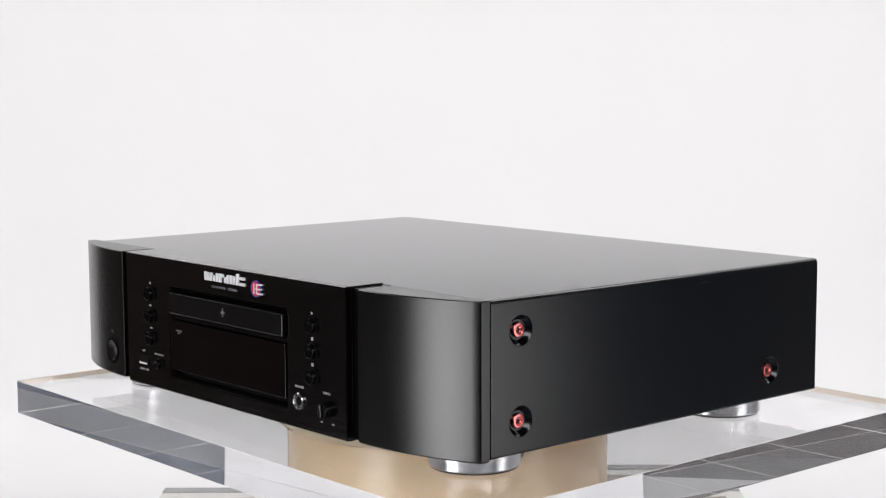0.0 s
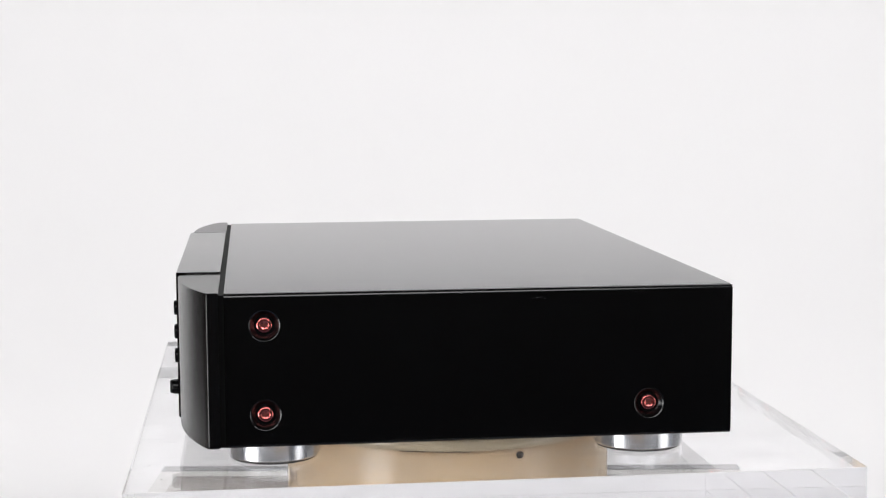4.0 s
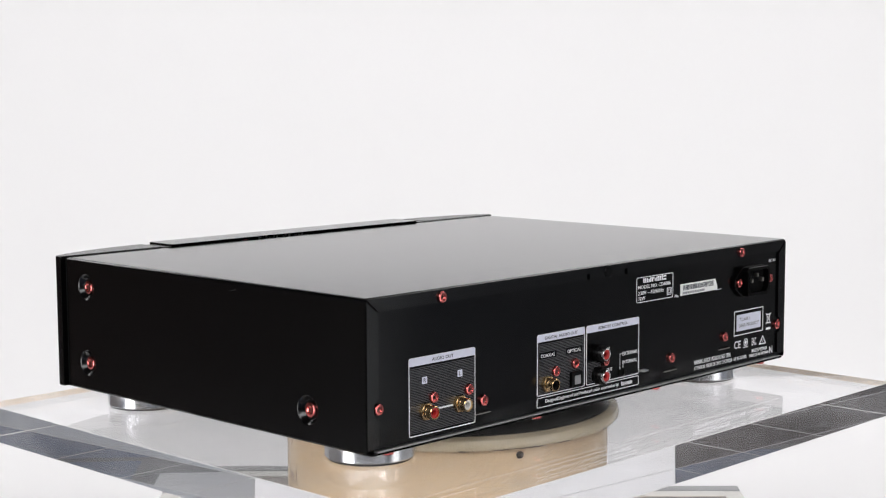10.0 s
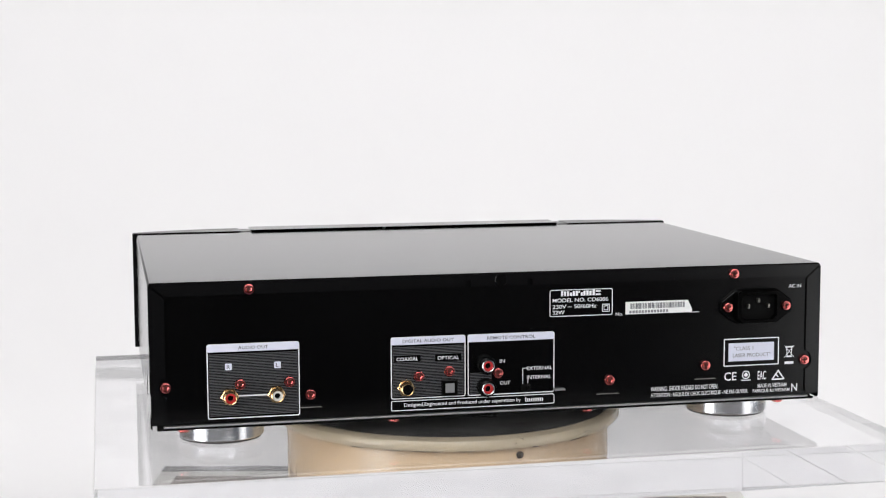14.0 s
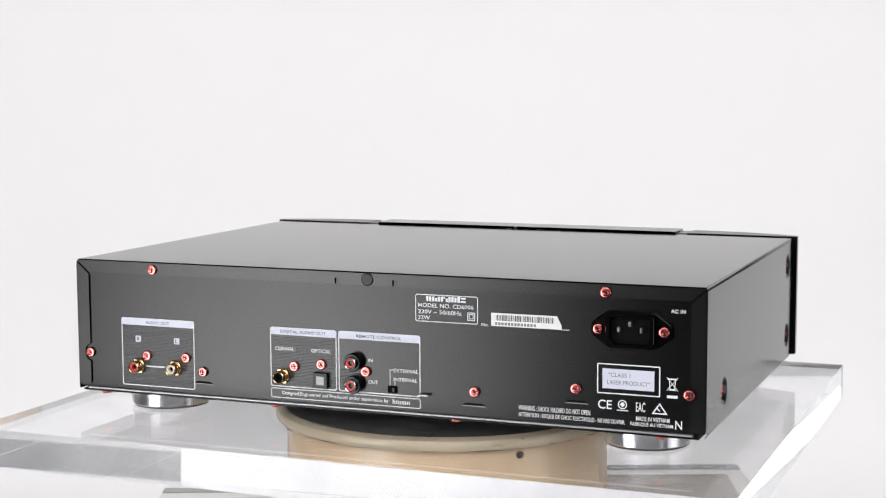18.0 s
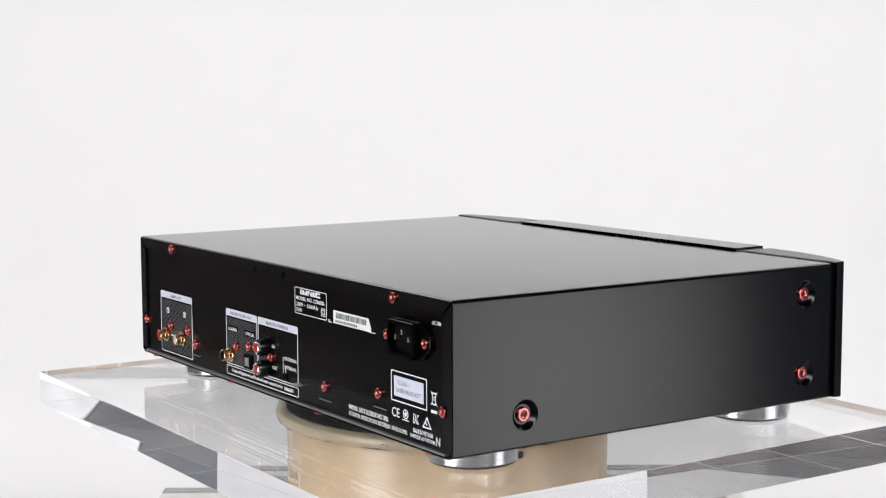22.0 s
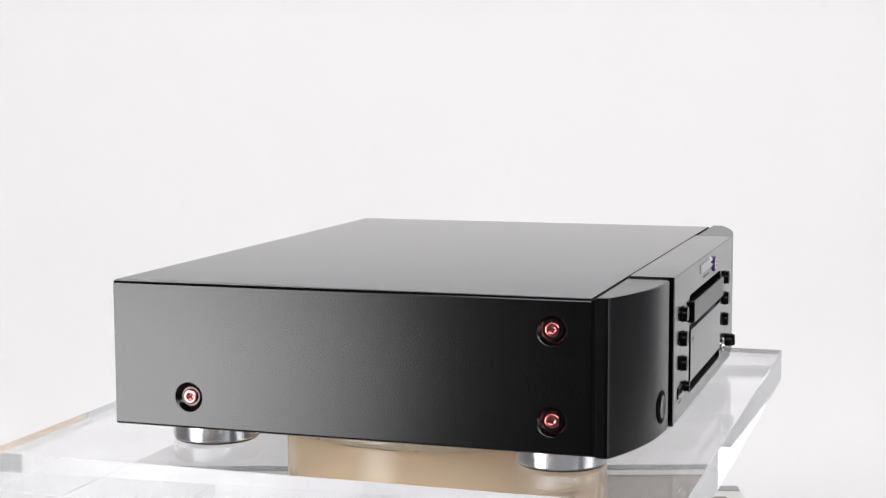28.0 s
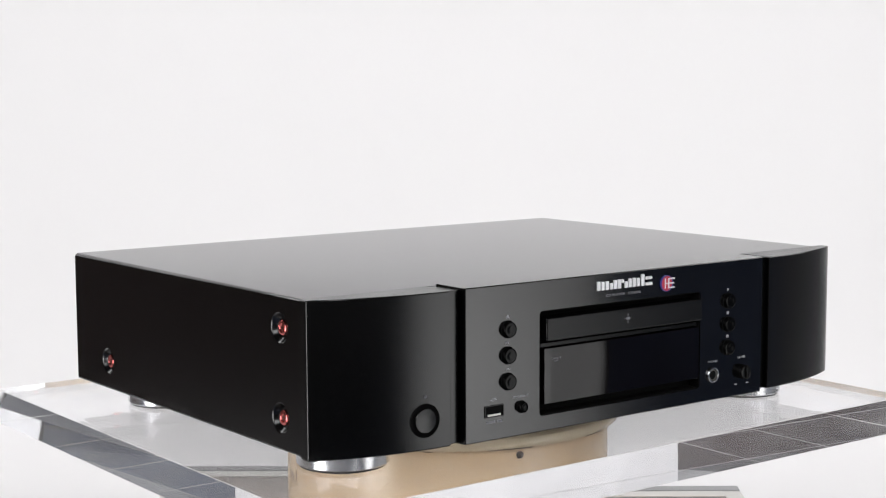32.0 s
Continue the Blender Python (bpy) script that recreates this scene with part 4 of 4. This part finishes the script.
    part("star_mark", bars([(0, 0, 0.0062, 0.0003), (0, 0, 0.0003, 0.0062), (0, 0, 0.0030, 0.0016)], d, on_front(-0.0022, -0.0278, -0.1912)), M_GREYPRINT, tray, "small grey star mark")
    disp = part("display_window", box(-0.0697, 0.0643, -0.1890, -0.1800, BASE - 0.0745, BASE - 0.0404, 0.00015), M_DISPLAY, root, "glossy black display window")
    lettering("DISPLAY", 0.0078, 0.0010, on_front(-0.0600, -0.0470, -0.1890), M_GREYPRINT, disp)
    lettering("OFF", 0.0034, 0.0010, on_front(-0.0600, -0.0486, -0.1890), M_GREYPRINT, disp)
    part("drawer_sill", box(ox0 + 0.0004, ox1 - 0.0004, -0.1865, -0.1795, BASE - 0.0400, BASE - 0.0372, 0.0003), M_PLASTIC, root)
    # maker's mark as a row of plain raised bars
    for o, w, h, up in LOGO_BARS:
        m = on_front(-0.0266 + o + w / 2, -0.0087 + up + h / 2)
        part("logo_bar", prism(rounded(w, h, 0.0005, 3), 0.0009, m, bevel=0.00015), M_LOGO, root, "bright raised metal bar")
    lettering("CD PLAYER", 0.0165, 0.0016, on_front(-0.0105, -0.0123), M_GREYPRINT, root)
    lettering("CD6006", 0.0110, 0.0016, on_front(0.0058, -0.0123), M_GREYPRINT, root)
    badge = part("badge", lathe([(0.0052, 0), (0.0052, 0.0007), (0.0048, 0.0010)], 32, on_front(0.0338, -0.0088)), M_BADGE, root, "round red and blue badge")
    part("badge_ring", ring(0.0106, 0.0106, 0.0052, 0.0005, 0.0012, on_front(0.0338, -0.0088)), M_BLUE, badge)
    part("badge_bars", bars([(-0.0040, 0, 0.0008, 0.0066), (-0.0028, 0, 0.0018, 0.0006), (-0.0010, 0, 0.0010, 0.0066), (0.0020, 0.0029, 0.0050, 0.0009), (0.0016, 0.0, 0.0042, 0.0009), (0.0020, -0.0029, 0.0050, 0.0009)], 0.0014, on_front(0.0362, -0.0088)), M_LOGO, badge, "bright raised bars")
    # push buttons with their signs
    def button(x, z, r=0.0048):
        rim = part("button_rim", lathe([(r + 0.0006, -0.001), (r + 0.0006, 0.0003), (r + 0.0002, 0.0004)], 32, on_front(x, z)), M_HOLE, root)
        rim.name = "push_button"
        part("cap", lathe([(r, -0.001), (r, 0.0026), (r - 0.0003, 0.0031), (r - 0.0008, 0.0033), (r * 0.5, 0.0030), (r * 0.2, 0.0029)], 32, on_front(x, z)), M_GLOSSBLACK, rim)
    for k, z in enumerate((-0.0255, -0.0412, -0.0570)):
        button(-0.0981, z)
        button(0.0923, z)
        up = 0.0076
        bm = bmesh.new()
        m = on_front(-0.0981, z + up)
        if k == 0:
            prism([(-0.0012, 0), (0.0012, 0), (0, 0.0012)], d, m, bm)
            bars([(0, -0.0005, 0.0024, 0.0004)], d, m, bm)
        else:
            s = -1 if k == 1 else 1
            for o in (-0.0009, 0.0003):
                tri = [(s * o, -0.0007), (s * (o + 0.0011), 0), (s * o, 0.0007)]
                prism(tri if s > 0 else list(reversed(tri)), d, m, bm)
            bars([(s * 0.0017, 0, 0.0003, 0.0014)], d, m, bm)
        part("button_sign", bm, M_DIMPRINT, root)
        bm = bmesh.new()
        m = on_front(0.0923, z + up)
        if k == 0:
            prism([(-0.0009, -0.0010), (0.0012, 0), (-0.0009, 0.0010)], d, m, bm)
        elif k == 1:
            bars([(0, 0, 0.0020, 0.0020)], d, m, bm)
        else:
            bars([(-0.0006, 0, 0.0008, 0.0020), (0.0006, 0, 0.0008, 0.0020)], d, m, bm)
        part("button_sign", bm, M_DIMPRINT, root)
    button(-0.0875, -0.0737, 0.0033)
    lettering("DISC/INPUT", 0.0120, 0.0013, on_front(-0.0880, -0.0672), M_DIMPRINT, root)
    # usb socket
    u = part("usb_socket", ring(0.0146, 0.0072, 0.0006, 0.0006, 0.0005, on_front(-0.1086, -0.0735)), M_PLASTIC, root, "front usb socket")
    part("socket_hole", bars([(0, 0, 0.0138, 0.0064)], 0.0002, on_front(-0.1086, -0.0735)), M_HOLE, u)
    part("contact_tongue", bars([(-0.0004, -0.0022, 0.0094, 0.0010)], 0.0010, on_front(-0.1086, -0.0735)), M_WHITE, u, "pale contact tongue")
    part("usb_sign", bars([(0, 0, 0.0050, 0.0003), (0.0006, 0.0007, 0.0020, 0.0003), (-0.0004, -0.0006, 0.0020, 0.0003)], d, on_front(-0.1090, -0.0668)), M_DIMPRINT, root)
    part("small_print", bars([(-0.0050 + 0.0014 * i, 0, 0.0010, 0.0014) for i in range(5)] + [(0.0045, 0, 0.0036, 0.0014)], d, on_front(-0.1088, -0.0800)), M_GREYPRINT, root)
    # headphone socket and level knob
    ph = part("headphone_socket", lathe([(0.0052, -0.001), (0.0052, 0.0012), (0.0049, 0.0016), (0.0044, 0.0016), (0.0041, 0.0010), (0.0041, 0.0003)], 40, on_front(0.0782, -0.0740)), M_NICKEL, root, "silver-ringed headphone socket")
    part("socket_hole", lathe([(0.0042, -0.001), (0.0042, 0.0004)], 32, on_front(0.0782, -0.0740)), M_HOLE, ph)
    part("inner_sleeve", lathe([(0.0036, 0.0), (0.0036, 0.0007), (0.0031, 0.0007), (0.0031, 0.0)], 32, on_front(0.0782, -0.0740), cap=False), M_DULLPIN, ph, "dull metal inner sleeve")
    lettering("PHONES", 0.0090, 0.0014, on_front(0.0785, -0.0650), M_DIMPRINT, root)
    kn = part("level_knob", lathe([(0.0049, 0.0), (0.0048, 0.0036), (0.0045, 0.0044), (0.0034, 0.0047), (0.0024, 0.0047)], 36, on_front(0.1068, -0.0750)), M_PLASTIC, root, "small black level knob")
    part("grip", box(-0.0013, 0.0013, -0.0042, 0.0042, 0.0018, 0.0062, 0.0008), M_PLASTIC, kn).matrix_basis = on_front(0.1068, -0.0750) @ pose(0, 0, 0, 0, 0, 8)
    lettering("LEVEL", 0.0078, 0.0014, on_front(0.1068, -0.0650), M_DIMPRINT, root)
    part("scale_marks", bars([(-0.0060, 0, 0.0022, 0.0006), (0.0056, 0, 0.0024, 0.0006)], d, on_front(0.1070, -0.0832)), M_DIMPRINT, root)
    # power button on the end piece
    m = on_front(-0.1575, -0.0732, -0.1858) @ pose(0, 0, 0, 0, -3.0, 0)
    pw = part("power_button", lathe([(0.0100, -0.001), (0.0100, 0.0002), (0.0097, 0.0003), (0.0095, 0.0002)], 48, m), M_HOLE, root, "round black power button")
    part("gap", lathe([(0.0095, -0.001), (0.0095, 0.0002)], 48, m), M_HOLE, pw)
    part("cap", lathe([(0.0073, -0.002), (0.0073, 0.0006), (0.0069, 0.0010), (0.0040, 0.0006), (0.002, 0.0005)], 48, m), M_CAP, pw)
    part("power_sign", ring(0.0018, 0.0018, 0.0008, 0.0003, d, on_front(-0.1575, -0.0590, -0.1860) @ pose(0, 0, 0, 0, -3.0, 0)), M_GREYPRINT, root)


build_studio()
build_softbox(LEFT_BOX, 0.70, 0.80, 24)
build_softbox(RIGHT_BOX, 0.46, 0.70, 24)
build_backlight(-2.06, 0.0, 1.99, 4.1)
build_backlight(2.06, 0.0, 1.99, 4.1)
build_backlight(0.0, 2.08, 3.92, 9.7)
build_softbox(HIGH_FILL, 0.50, 0.42)
build_softbox(FRONT_FILL, 3.0, 0.70)
build_overhead()
build_table()
turntable, platter = build_turntable()
acrylic = build_plate()
player = build_player()


# ---- the turning ----
def turn(t, drift):
    return -49.52 - 8.3645 * t - 0.0051445 * t * t + drift


def motions():
    drifts = (0.52, 0.45, 0.25, 0.06, 0.02, -0.06, 0.05, 0.06, -0.02, 0.05, -0.02, -0.20, -0.20, -0.12, -0.16, -0.42, -0.26)
    times = [(2 * k, turn(2 * k, d)) for k, d in enumerate(drifts)]
    walk(player, [(t, pose(0, 0, PLATE, 0, 0, a)) for t, a in times])
    walk(acrylic, [(t, pose(0, 0, PLATE, 0, 0, a)) for t, a in times])
    walk(platter, [(t, pose(0, 0, RIM_Z, 0, 0, a)) for t, a in times])


motions()
